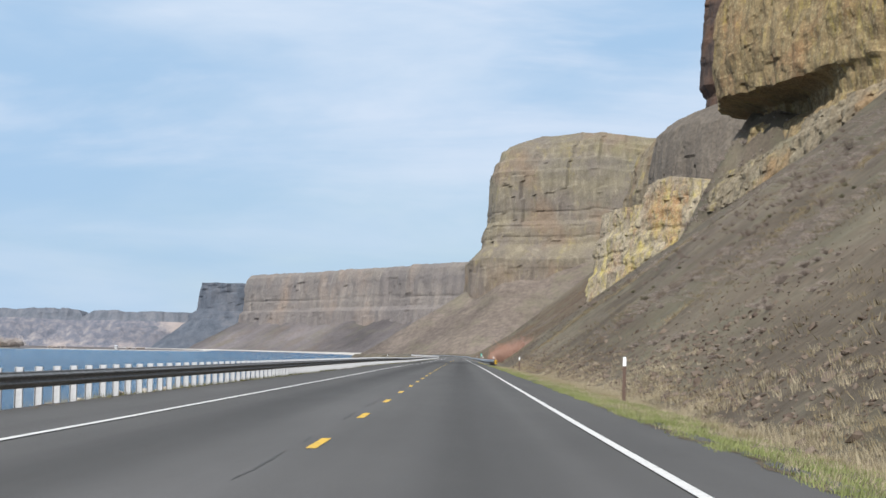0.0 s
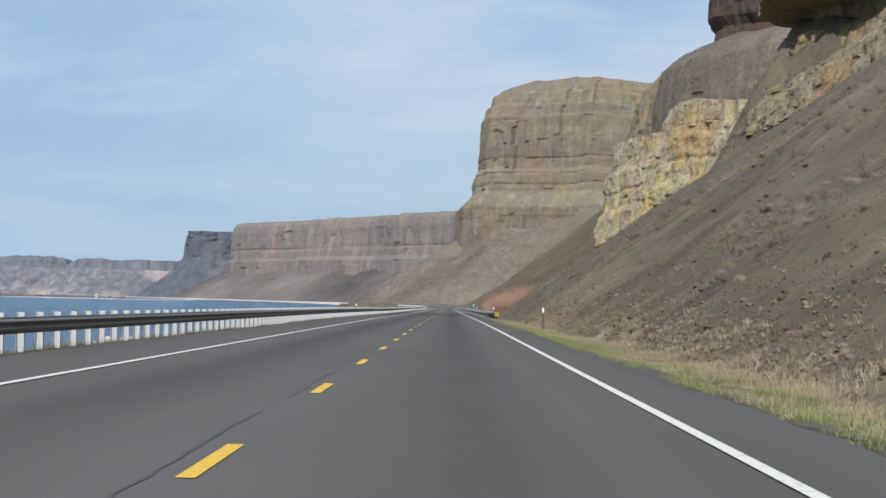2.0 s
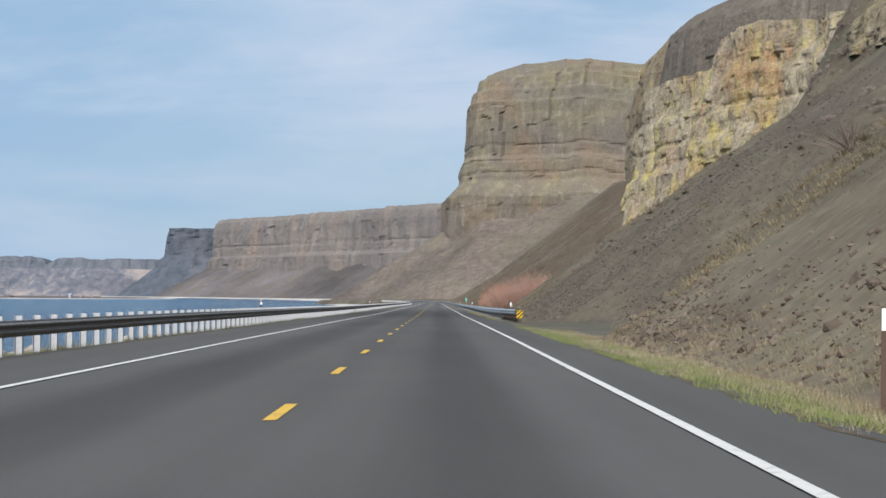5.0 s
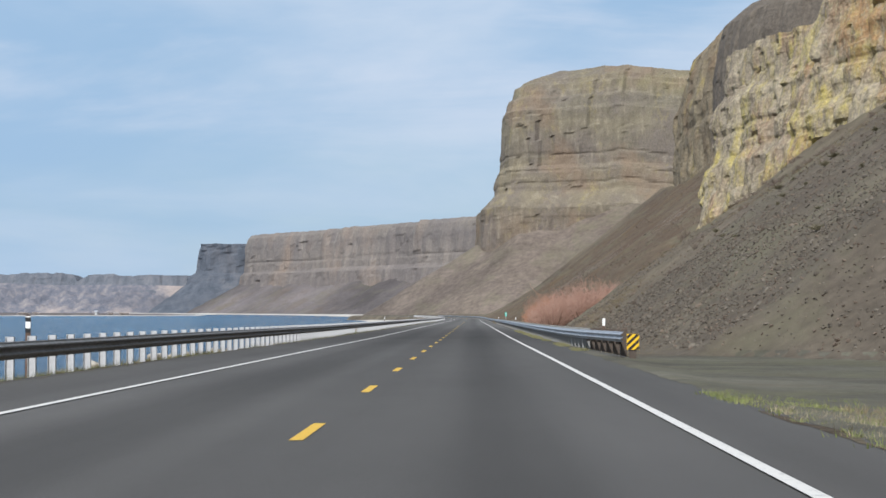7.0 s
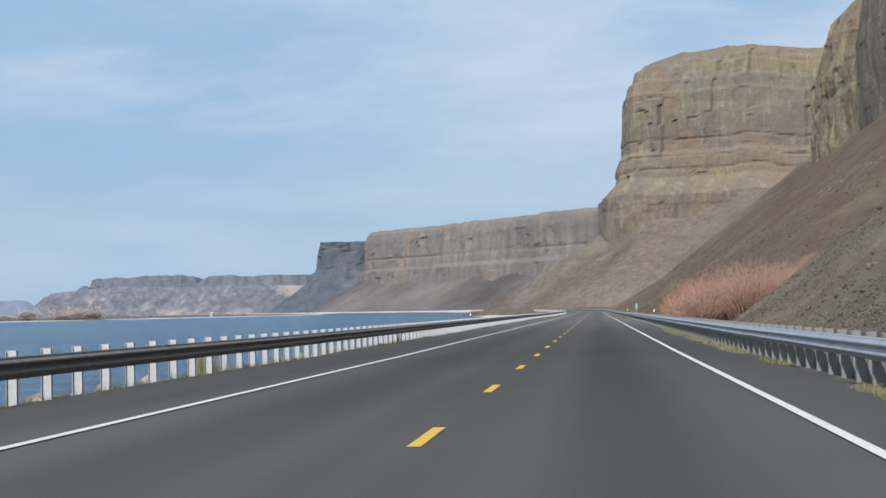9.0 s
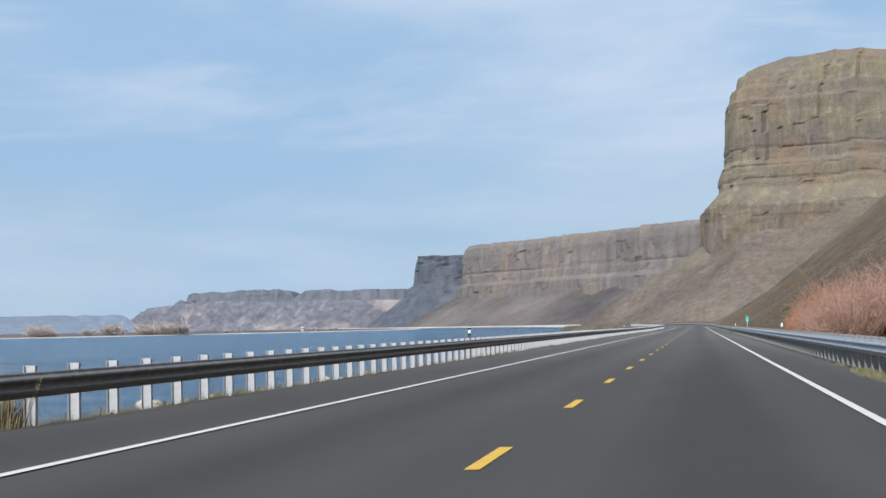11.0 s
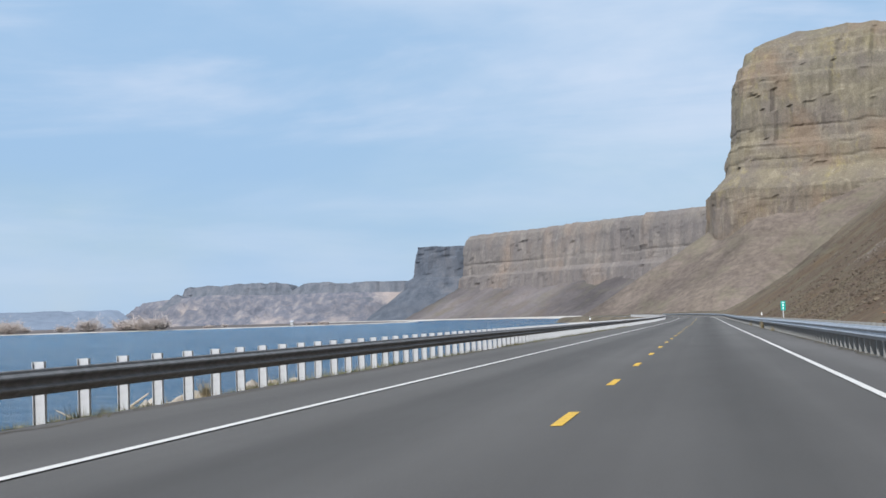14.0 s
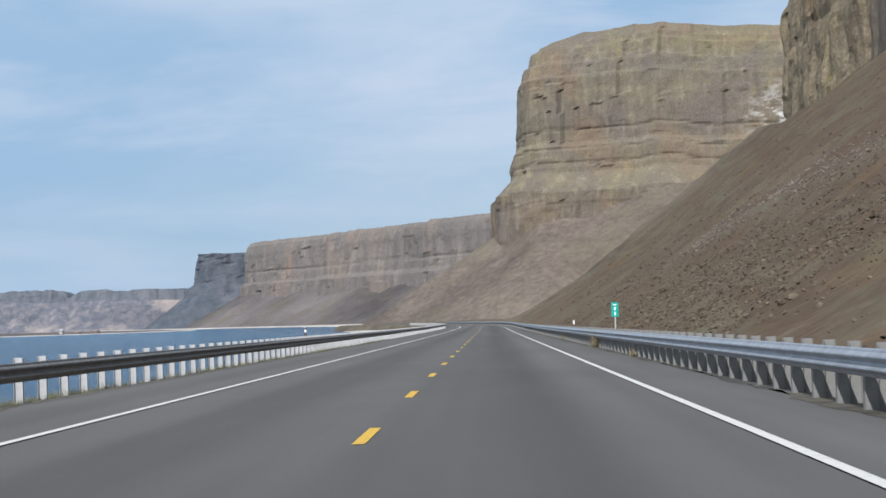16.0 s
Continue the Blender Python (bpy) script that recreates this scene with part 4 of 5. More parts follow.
# pebbly cone beside the lay-by and the gully
n = 26000
y = np.concatenate([rng.uniform(375, 452, n // 4), rng.uniform(250, 345, n - n // 4)])
d = foot(y) + rng.gamma(1.5, 6.0, n)
keep = (d < hill_limit(y) - 3) & (fbm(y / 9.0, d / 6.0, seed=97) + rng.uniform(-0.5, 0.5, n) > -0.25)
tagged(scatter("cone_stones", stones, at_ground(y[keep], d[keep], 0.02), np.clip(rng.lognormal(-2.5, 0.45, keep.sum()), 0.05, 0.3), CONE, flat=0.75), "grey-brown pebbles on the bare scree cone", "stones", kind="stuff")

# tumbled boulders along the foot
y = rng.uniform(20, 225, 240)
d = foot(y) + rng.gamma(1.5, 0.8, 240) + 0.2
tagged(scatter("foot_boulders", stones, at_ground(y, d, 0.0), np.clip(rng.lognormal(-1.75, 0.45, 240), 0.1, 0.4), STONE, flat=0.8), "angular basalt boulders at the hillside foot", "boulders", kind="stuff")

# verge grass
n = 26000
y = rng.uniform(-5, 262, n)
wide = np.interp(y, [0, 215, 262], [1.2, 1.3, 3.2])
d = 4.84 + 0.12 * fbm(y / 3.0, 0 * y, seed=6) + (wide + 0.3) * rng.uniform(0, 1, n) ** 1.15
keep = (rng.uniform(0.15, 0.9, n) < 0.58 + 1.0 * fbm(y / 5.0, d / 0.6, seed=15)) & (y < 232)
tagged(scatter("verge_grass", [blade_tuft(10, 0.13, 0.065, 0.007, 1.0) for _ in range(5)], at_ground(y[keep], d[keep], 0.04 * (d[keep] < 5.3)), rng.uniform(0.6, 1.3, keep.sum()), GRASS), "short green grass along the road edge", "grass", kind="stuff")
n = 15000
y = rng.uniform(-5, 226, n)
d = 4.9 + 0.12 * fbm(y / 3.0, 0 * y, seed=6) + 2.0 * rng.uniform(0, 1, n) ** 0.8
keep = rng.uniform(-0.35, 0.35, n) < 0.9 * fbm(y / 5.0, d / 0.6, seed=115) + 0.3 * np.clip((d - 5.4) / 0.5, -0.6, 0.7)
tagged(scatter("verge_straw", [blade_tuft(12, 0.14, 0.07, 0.006, 1.1) for _ in range(5)], at_ground(y[keep], d[keep], 0.04 * (d[keep] < 5.3)), rng.uniform(0.5, 1.4, keep.sum()), FRINGE), "bleached straw among the green verge grass", "grass", kind="stuff")
n = 11000
y = np.concatenate([rng.uniform(-5, 262, n), rng.uniform(268, 620, 5000)])
d = np.concatenate([EDGE_R + 0.8 + rng.gamma(1.8, 0.5, n), RAIL_R - 0.1 + rng.gamma(1.6, 0.5, 5000)])
keep = (fbm(y / 6.0, d / 1.5, seed=19) + rng.uniform(-0.3, 0.3, len(y)) > 0.0) & ((y < 228) | (y > 268))
tagged(scatter("dry_grass", [blade_tuft(16, 0.16, 0.085, 0.005, 1.1) for _ in range(5)], at_ground(y[keep], d[keep]), rng.uniform(0.5, 1.5, keep.sum()), STRAW), "pale dry bunch grass at the hillside foot", "grass", kind="stuff")
n = 5200
y = rng.uniform(-5, 130, n)
d = EDGE_R + 1.0 + rng.gamma(2.0, 0.45, n)
keep = fbm(y / 4.0, d / 1.2, seed=119) + rng.uniform(-0.3, 0.3, n) > 0.02
tagged(scatter("straw_fringe", [blade_tuft(18, 0.18, 0.15, 0.006, 0.9) for _ in range(5)], at_ground(y[keep], d[keep]), rng.uniform(0.5, 1.4, keep.sum()), FRINGE), "bleached straw grass between verge and rubble", "grass", kind="stuff")
n = 24000
y = rng.uniform(20, 440, n)
d = foot(y) + rng.gamma(2.0, 7.5, n)
keep = (fbm(y / 26.0, d / 9.0, seed=29) + rng.uniform(-0.2, 0.2, n) > 0.12) & (d < hill_limit(y) - 2) & ~((y > 266) & (y < 335))
tagged(scatter("slope_grass", [blade_tuft(13, 0.35, 0.1, 0.012, 1.5) for _ in range(6)], at_ground(y[keep], d[keep]), rng.uniform(0.6, 1.5, keep.sum()), BUNCH), "dry grass clumps on the slope", "grass", kind="stuff")
n = 2600
y = rng.uniform(30, 450, n)
d = foot(y) + 2 + rng.gamma(2.2, 8.0, n)
keep = (fbm(y / 30.0, d / 12.0, seed=33) + rng.uniform(-0.15, 0.15, n) > 0.13) & (d < hill_limit(y) - 2) & ~((y > 266) & (y < 330))
tagged(scatter("slope_brush", [twig_clump(170, 1.0, 0.75, 0.007) for _ in range(5)], at_ground(y[keep], d[keep]), 0.2 + rng.gamma(1.5, 0.17, keep.sum()), BRUSH, tilt=0.1), "leafless grey-brown brush on the slope", "brush", kind="stuff")
n = 150
y = rng.uniform(40, 460, n)
d = foot(y) + 4 + rng.gamma(2.2, 8.0, n)
keep = d < hill_limit(y) - 2
tagged(scatter("sage_brush", [twig_clump(320, 0.7, 0.5, 0.008) for _ in range(4)], at_ground(y[keep], d[keep]), rng.uniform(0.3, 0.8, keep.sum()), SAGE, tilt=0.1), "low grey-green sagebrush on the slope", "brush", kind="stuff")
n = 260
y = rng.uniform(335, 377, n)
d = np.interp(y, [335, 355, 366, 372, 377], [58, 46, 38, 37, 45]) + rng.uniform(0, 12, n)
tagged(scatter("slope_brush", [twig_clump(200, 1.0, 0.8, 0.008) for _ in range(4)], at_ground(y, d), 0.3 + rng.gamma(1.5, 0.25, n), SHRUB, tilt=0.1), "leafless brush on the steep ground under the overhang", "brush", kind="stuff")
# bare grey shrubs in loose drifts above the verge
places = []
for cy, cd, count, sy, sd in ((52, 4.2, 9, 3.5, 0.7), (60, 5.6, 8, 4.0, 0.6), (47, 2.6, 5, 2.0, 0.4), (78, 3.0, 6, 5.0, 0.6), (112, 5.0, 6, 6.0, 0.9)):
    py = cy + rng.normal(0, sy, count)
    places.append(np.stack([py, foot(py) + cd + rng.normal(0, sd, count)], 1))
places = np.concatenate(places)
tagged(scatter("bare_shrubs", [twig_clump(700, 0.8, 0.42, 0.003) for _ in range(4)], at_ground(places[:, 0], places[:, 1]), rng.uniform(0.35, 0.75, len(places)), SHRUB, tilt=0.15), "leafless pale grey shrubs on the scree", "brush", kind="stuff")
n = 9000
y = rng.uniform(60, 330, n)
d = foot(y) + 3 + rng.gamma(2.2, 8.0, n)
keep = (fbm(y / 40.0, d / 5.0, seed=133) + rng.uniform(-0.12, 0.12, n) > 0.14) & (d < hill_limit(y) - 2) & ((y < 262) | (d > 26))
tagged(scatter("slope_brush", [twig_clump(150, 0.9, 0.3, 0.004) for _ in range(5)], at_ground(y[keep], d[keep]), rng.uniform(0.4, 0.9, keep.sum()), SHRUB, tilt=0.15), "low fuzzy tan brush in drifts on the slope", "brush", kind="stuff")
# brush on the slope above the lay-by
n = 420
y = rng.uniform(222, 276, n)
d = foot(y) + 5 + rng.gamma(2.0, 5.0, n)
d = np.maximum(d, 13.0 + 0.12 * (y - 222))
keep = fbm(y / 12.0, d / 4.0, seed=143) + rng.uniform(-0.2, 0.2, n) > 0.0
tagged(scatter("slope_brush", [twig_clump(260, 0.8, 0.5, 0.006) for _ in range(4)], at_ground(y[keep], d[keep]), rng.uniform(0.4, 1.0, keep.sum()), SHRUB, tilt=0.15), "leafless tan brush above the lay-by", "brush", kind="stuff")
tagged(scatter("slope_grass", [blade_tuft(16, 0.4, 0.12, 0.014, 1.4) for _ in range(4)], at_ground(y[::2] + 1.5, d[::2] - 1.0), rng.uniform(0.6, 1.6, len(y[::2])), RAIL_WEED), "green-grey grass tufts above the lay-by", "grass", kind="stuff")
# pale dry gullies that run straight up the slope
n = 2600
f = rng.uniform(0, 1, n)
first = np.arange(n) % 2 == 0
y = np.where(first, 97 + 15 * f, 204 - 10 * f) + rng.normal(0, 0.9, n) * np.interp(f, [0, 1], [1.4, 0.8])
d = np.where(first, 12 + 18 * f, 8.5 + 15 * f)
keep = fbm(y / 5.0, d / 2.0, seed=123) + rng.uniform(-0.5, 0.5, n) > -0.15
tagged(scatter("gully_grass", [blade_tuft(14, 0.3, 0.09, 0.012, 1.5) for _ in range(5)], at_ground(y[keep], d[keep]), rng.uniform(0.5, 1.3, keep.sum()), STRAW), "pale dry grass in the slope's gullies", "grass", kind="stuff")
# far slope brush below the second cliff
n = 1100
y = rng.uniform(560, 1080, n)
d = foot(y) + 3 + rng.gamma(2.0, 14.0, n)
keep = (fbm(y / 40.0, d / 18.0, seed=39) + rng.uniform(-0.3, 0.3, n) > 0.0) & (d < hill_limit(y) - 2)
tagged(scatter("far_brush", [twig_clump(110, 1.3, 1.0, 0.02) for _ in range(4)], at_ground(y[keep], d[keep]), rng.uniform(0.15, 0.5, keep.sum()), BRUSH, tilt=0.1), "scattered leafless brush on the long slope", "brush", kind="stuff")
n = 24000
y = np.concatenate([rng.uniform(505, 820, n // 2), rng.uniform(505, 660, n // 2)])
d = foot(y) + np.concatenate([rng.gamma(1.5, 12.0, n // 2), rng.gamma(1.2, 8.0, n // 2)])
keep = (fbm(y / 34.0, d / 20.0, seed=47) + rng.uniform(-0.4, 0.4, n) > -0.1) & (d < hill_limit(y) - 3)
tagged(scatter("scree_stones", stones, at_ground(y[keep], d[keep], 0.02), np.clip(rng.lognormal(-2.1, 0.45, keep.sum()), 0.07, 0.5), SLOPE_STONE, flat=0.7), "loose brown stones on the long slope", "stones", kind="stuff")
# pale ribs of broken rock on the long slope
n = 15000
f = rng.uniform(0, 1, n)
y = np.where(np.arange(n) % 3 > 0, 742 - 170 * f, 965 - 62 * f) + rng.normal(0, 2.0, n)
d = np.where(np.arange(n) % 3 > 0, 22 + 21 * f, 47 + 28 * f) + 2.6 * np.round(rng.uniform(-1, 1, n)) + rng.normal(0, 1.3, n)
keep = fbm(y / 7.0, d / 3.0, seed=57) + rng.uniform(-0.4, 0.4, n) > -0.1
tagged(scatter("rib_stones", stones, at_ground(y[keep], d[keep], 0.04), np.clip(rng.lognormal(-2.15, 0.45, keep.sum()), 0.06, 0.4), RIB, flat=0.7), "pale broken rock in ribs on the long slope", "stones", kind="stuff")
# weeds at the lake rail and riprap on the bank
n = 9000
y = rng.uniform(0, 640, n)
d = RAIL_L + rng.normal(-0.02, 0.19, n)
keep = (fbm(y / 9.0, 0 * y, seed=45) + rng.uniform(-0.2, 0.2, n) > -0.1 - 0.2 * ((y > 286) & (y < 346))) & (d < EDGE_L + 0.16)
tagged(scatter("rail_straw", [blade_tuft(26, 0.22, 0.2, 0.005, 0.9) for _ in range(4)], at_ground(y[::5], d[::5] - 0.35), rng.uniform(0.4, 1.3, len(y[::5])), STRAW), "dry straw grass behind the lake guardrail", "grass", kind="stuff")
tagged(scatter("rail_weeds", [blade_tuft(26, 0.24, 0.15, 0.006, 1.0) for _ in range(4)], at_ground(y[keep], d[keep]), rng.uniform(0.5, 1.3, keep.sum()), RAIL_WEED), "low weeds under the lake guardrail", "weeds", kind="stuff")
n = 7500
y = rng.uniform(0, 640, n)
d = -7.5 - rng.uniform(0, 7.2, n)
tagged(scatter("riprap", stones, at_ground(y, d, 0.05), np.clip(rng.lognormal(-1.5, 0.4, n), 0.12, 0.5), RIPRAP, flat=0.7), "pale riprap stones on the lake bank", "stones", kind="stuff")

boulder_v = [tuple(v) for v in stones[2][0] * np.array([0.72, 0.62, 0.72])]
boulder = mesh_ob("boulder", boulder_v, stones[2][1], RIPRAP)
boulder.matrix_basis = pose(-7.3, 415.3, float(road_z(413)) - 0.12, 12, 8, 40)
tagged(boulder, "pale boulder behind the lake guardrail", "boulder")

# ---- red-twigged bushes at the foot of the gully ----
def bush_mesh(twigs, seed, width, forks=7):
    r = np.random.default_rng(seed)
    V, Fc = [], []

    def strand(p, q, w0, w1):
        a = q - p
        s = np.cross(a, r.normal(0, 1, 3))
        s = s / (np.linalg.norm(s) + 1e-9)
        n = len(V)
        V.extend([p - s * w0, p + s * w0, q + s * w1, q - s * w1])
        Fc.append([n, n + 1, n + 2, n + 3])

    for k in range(twigs):
        a, e = r.uniform(0, 2 * np.pi), r.uniform(0.5, 1.5)
        w = np.array([np.cos(a) * np.cos(e), np.sin(a) * np.cos(e), np.sin(e)])
        p = np.array([np.cos(a), np.sin(a), 0]) * r.uniform(0, 0.4)
        L = r.uniform(0.4, 0.85)
        tip = p + w * L + r.normal(0, 0.05, 3)
        strand(p, tip, width, width * 0.6)
        for _ in range(forks):
            q = p + (tip - p) * r.uniform(0.35, 1.0)
            side = w * 0.6 + r.normal(0, 0.7, 3)
            end = q + side * L * r.uniform(0.12, 0.28)
            strand(q, end, width * 0.6, width * 0.4)
            for _ in range(3):
                strand(end, end + (side * 0.5 + r.normal(0, 0.7, 3)) * L * 0.14, width * 0.45, width * 0.25)
    return V, Fc


PINK = plant_material("red_twigs", (0.36, 0.2, 0.145), (0.47, 0.32, 0.25))
ORANGE = plant_material("orange_twigs", (0.4, 0.165, 0.075), (0.48, 0.25, 0.13))
BARK = plant_material("bush_bark", (0.16, 0.1, 0.07), (0.2, 0.13, 0.09))


def build_bush(mat, seed, label):
    ob = tagged(new("bush"), label, "bush", group="bushes in the gully")
    V, Fc = bush_mesh(150, seed, 0.005)
    mesh_ob("crown", V, Fc, mat, ob)
    V, Fc = bush_mesh(14, seed + 100, 0.018, 0)
    mesh_ob("trunk", [v * np.array([1, 1, 0.7]) for v in V], Fc, BARK, ob)
    return ob


pink_bush = build_bush(PINK, 3, "leafless pinkish-red shrub at the foot of the scree")
orange_bush = build_bush(ORANGE, 4, "leafless orange-twigged shrub behind the guardrail")
spots = []
for k in range(60):
    by, bd = rng.uniform(462, 500), 9.5 + rng.uniform(0, 1) ** 1.15 * 16
    gz = float(hillside(np.array([by]), np.array([bd]))[0])
    spots.append((by, bd, max(1.5, rng.uniform(3.4, 6.0) * np.interp(bd, [9, 14], [0.5, 1.0]) - gz)))
for k, (by, bd, bs) in enumerate(spots):
    src = orange_bush if (by > 486 and bd < 12.5) else pink_bush
    p = at_ground(np.array([by]), np.array([bd]))[0]
    m = Matrix.Translation(p) @ Matrix.Rotation(rng.uniform(0, 6.28), 4, "Z")
    ob = copy_thing(src, m)
    ob.scale = (bs * rng.uniform(0.6, 0.9), bs * rng.uniform(0.6, 0.9), bs)
for src, by, bd, bs in ((pink_bush, 490, 15, 4.0), (orange_bush, 494, 10.8, 2.6)):
    src.matrix_basis = Matrix.Translation(at_ground(np.array([by]), np.array([bd]))[0])
    src.scale = (bs, bs, bs)


# ---- roadside furniture ----
BROWN_POST = plain("brown_plastic", (0.11, 0.07, 0.052))
REFLECT = plain("white_reflector", (0.85, 0.85, 0.82), 0.35, 0.05)
BLACK = plain("black_sheeting", (0.02, 0.02, 0.02))
AMBER = plain("yellow_sheeting", (0.75, 0.46, 0.02), 0.45, 0.08)
GREEN = plain("green_sheeting", (0.015, 0.36, 0.29), 0.4, 0.08)


def delineator(d, y, height, label, bands=False):
    g = float(ground_z(np.array([y]), np.array([d]))[0])
    ob = tagged(new("delineator"), label, "delineator", group="roadside delineators")
    ob.location = (d, y, g)
    bm = bmesh.new()
    box_into(bm, -0.048, 0.048, -0.012, 0.012, -0.15, height, 0.006)
    post = part("post", bm, BROWN_POST, ob)
    bm = bmesh.new()
    box_into(bm, -0.046, 0.046, -0.018, -0.0125, height - 0.27, height - 0.02, 0.002)
    part("reflector", bm, REFLECT, post, "white reflective sheet")
    if bands:
        for k in range(2):
            bm = bmesh.new()
            box_into(bm, -0.049, 0.049, -0.0195, 0.0135, height - 0.12 - 0.2 * k, height - 0.04 - 0.2 * k)
            part("band", bm, BLACK, post, "dark band")
    return ob


delineator(6.22, 47.9, 1.28, "thin brown delineator post with a white reflector in the verge")
for d, y in ((6.4, 162.8), (6.1, 276.6), (6.6, 456.0), (6.6, 620.0)):
    delineator(d, y, 1.2, "thin brown delineator post with a white reflector in the verge")
for y in (240.0, 404.4, 573.0):
    delineator(-6.62, y, 1.25, "brown and white striped marker behind the lake guardrail", True)


def object_marker(d, y):
    g = float(ground_z(np.array([y]), np.array([d]))[0])
    ob = tagged(new("object_marker"), "yellow and black striped hazard marker at the guardrail end", "road sign")
    ob.location = (d, y, g)
    bm = bmesh.new()
    box_into(bm, -0.1, 0.1, 0.02, 0.2, -0.3, 0.62, 0.015)
    part("post", bm, TIMBER, ob, "dark timber end post")
    bm = bmesh.new()
    box_into(bm, -0.18, 0.18, -0.012, 0.0, 0.28, 0.73)
    panel = part("panel", bm, AMBER, ob, "yellow reflective panel")
    for k in range(4):
        bm = bmesh.new()
        z = 0.1 + 0.2 * k
        lo, hi = 0.285, 0.725
        poly = [(0.175, z + 0.2), (-0.175, z - 0.13), (-0.175, z - 0.03), (0.175, z + 0.3)]
        pts = []
        for (xa, za), (xb, zb) in zip(poly, poly[1:] + poly[:1]):
            for lim in (lo, hi):
                if (za - lim) * (zb - lim) < 0:
                    f = (lim - za) / (zb - za)
                    pts.append((xa + (xb - xa) * f, lim))
            if lo <= zb <= hi:
                pts.append((xb, zb))
        if len(pts) < 3:
            bm.free()
            continue
        cx, cz = sum(p[0] for p in pts) / len(pts), sum(p[1] for p in pts) / len(pts)
        pts = sorted(set(pts), key=lambda p: math.atan2(p[1] - cz, p[0] - cx))
        bm.faces.new([bm.verts.new((px, -0.016, pz)) for px, pz in pts])
        part("stripe", bm, BLACK, panel, "black diagonal stripe")
    return ob


object_marker(6.17, 263.6)


def mile_sign(d, y):
    g = float(road_z(y)) - 0.1
    ob = tagged(new("milepost_sign"), "small green milepost sign on a steel post behind the guardrail", "road sign")
    ob.location = (d, y, g)
    bm = bmesh.new()
    box_into(bm, -0.03, 0.03, 0.0, 0.03, -0.8, 1.9)
    part("post", bm, GALV_POST, ob)
    bm = bmesh.new()
    box_into(bm, -0.18, 0.18, -0.008, 0.0, 1.25, 1.97, 0.003)
    panel = part("panel", bm, GREEN, ob, "green reflective panel")
    for x0, x1, z0, z1 in ((-0.1, 0.1, 1.83, 1.88), (-0.04, 0.04, 1.58, 1.74), (-0.04, 0.04, 1.33, 1.49)):
        bm = bmesh.new()
        box_into(bm, x0, x1, -0.012, -0.009, z0, z1)
        part("bar", bm, REFLECT, panel, "white bar")
    return ob


mile_sign(7.5, 589.7)


# ---- far shore ----
def low_shore(name, rows, mat, label):
    u, xy, nrm = along(LOW_SHORE, 20.0)
    wob = 4 * fbm(u / 60.0, 0 * u, seed=5)
    V = np.stack([np.stack([xy[:, 0] + nrm[:, 0] * (off + wob), xy[:, 1] + nrm[:, 1] * (off + wob), np.full(len(u), LAKE_Z + z)], 1) for off, z in rows], 1).reshape(-1, 3)
    return tagged(mesh_ob(name, V, grid_faces(len(u), len(rows)), mat, smooth=True), label, "shore", kind="structure")


LOW_SHORE = [(-1500, 1010), (-1054, 1292), (-682, 1571), (-496, 1912), (-397, 2284), (-335, 2563), (-322, 2900), (-400, 3500)]
low_shore("ground_beach", ((0.0, -0.5), (-4.0, 0.35), (-14.0, 0.6)), SAND, "pale sandy beach across the lake")
low_shore("ground_low_shore", ((-12.0, 0.3), (-40.0, 1.3), (-160.0, 1.9), (-1200.0, 3.2)), SLOPE_WALL, "low brown land behind the far beach")


def shore_strip():
    path = [(-640, 4060), (-440, 4080), (-300, 3750), (-190, 3100), (-120, 2500), (-95, 2050), (-84, 1700), (-68, 1450), (-45, 1250)]
    u, xy, nrm = along(path, 30.0)
    rows = []
    for off, z in ((0.0, LAKE_Z - 0.5), (-8.0, LAKE_Z + 0.7), (-30.0, LAKE_Z + 1.5), (-160.0, LAKE_Z + 1.9)):
        wob = 6 * fbm(u / 90.0, 0 * u, seed=5)
        rows.append(np.stack([xy[:, 0] + nrm[:, 0] * (off + wob), xy[:, 1] + nrm[:, 1] * (off + wob), np.full(len(u), z)], 1))
    V = np.stack(rows, 1).reshape(-1, 3)
    return tagged(mesh_ob("ground_shore", V, grid_faces(len(u), 4), SAND, smooth=True), "pale sandy shore across the lake", "shore", kind="structure")


shore_strip()
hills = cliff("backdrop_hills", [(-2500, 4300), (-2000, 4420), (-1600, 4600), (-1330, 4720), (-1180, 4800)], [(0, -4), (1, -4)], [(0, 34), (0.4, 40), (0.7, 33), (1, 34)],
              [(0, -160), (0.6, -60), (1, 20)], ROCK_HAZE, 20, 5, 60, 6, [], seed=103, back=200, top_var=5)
tagged(hills, "low hills behind the far shore, haze blue in their colour", "hills", kind="structure")

FAR_TREE = plant_material("bare_far_trees", (0.42, 0.355, 0.315), (0.54, 0.475, 0.43))


def far_tree(seed):
    ob = tagged(new("tree"), "bare brown cottonwood on the far shore", "tree", group="trees on the far shore")
    V, Fc = bush_mesh(75, seed, 0.022)
    mesh_ob("crown", [np.array(v) + np.array([0, 0, 0.03]) for v in V], Fc, FAR_TREE, ob)
    bm = bmesh.new()
    bmesh.ops.create_cone(bm, segments=7, radius1=0.04, radius2=0.015, depth=0.6, matrix=Matrix.Translation((0, 0, 0.28)))
    part("trunk", bm, BARK, ob)
    return ob


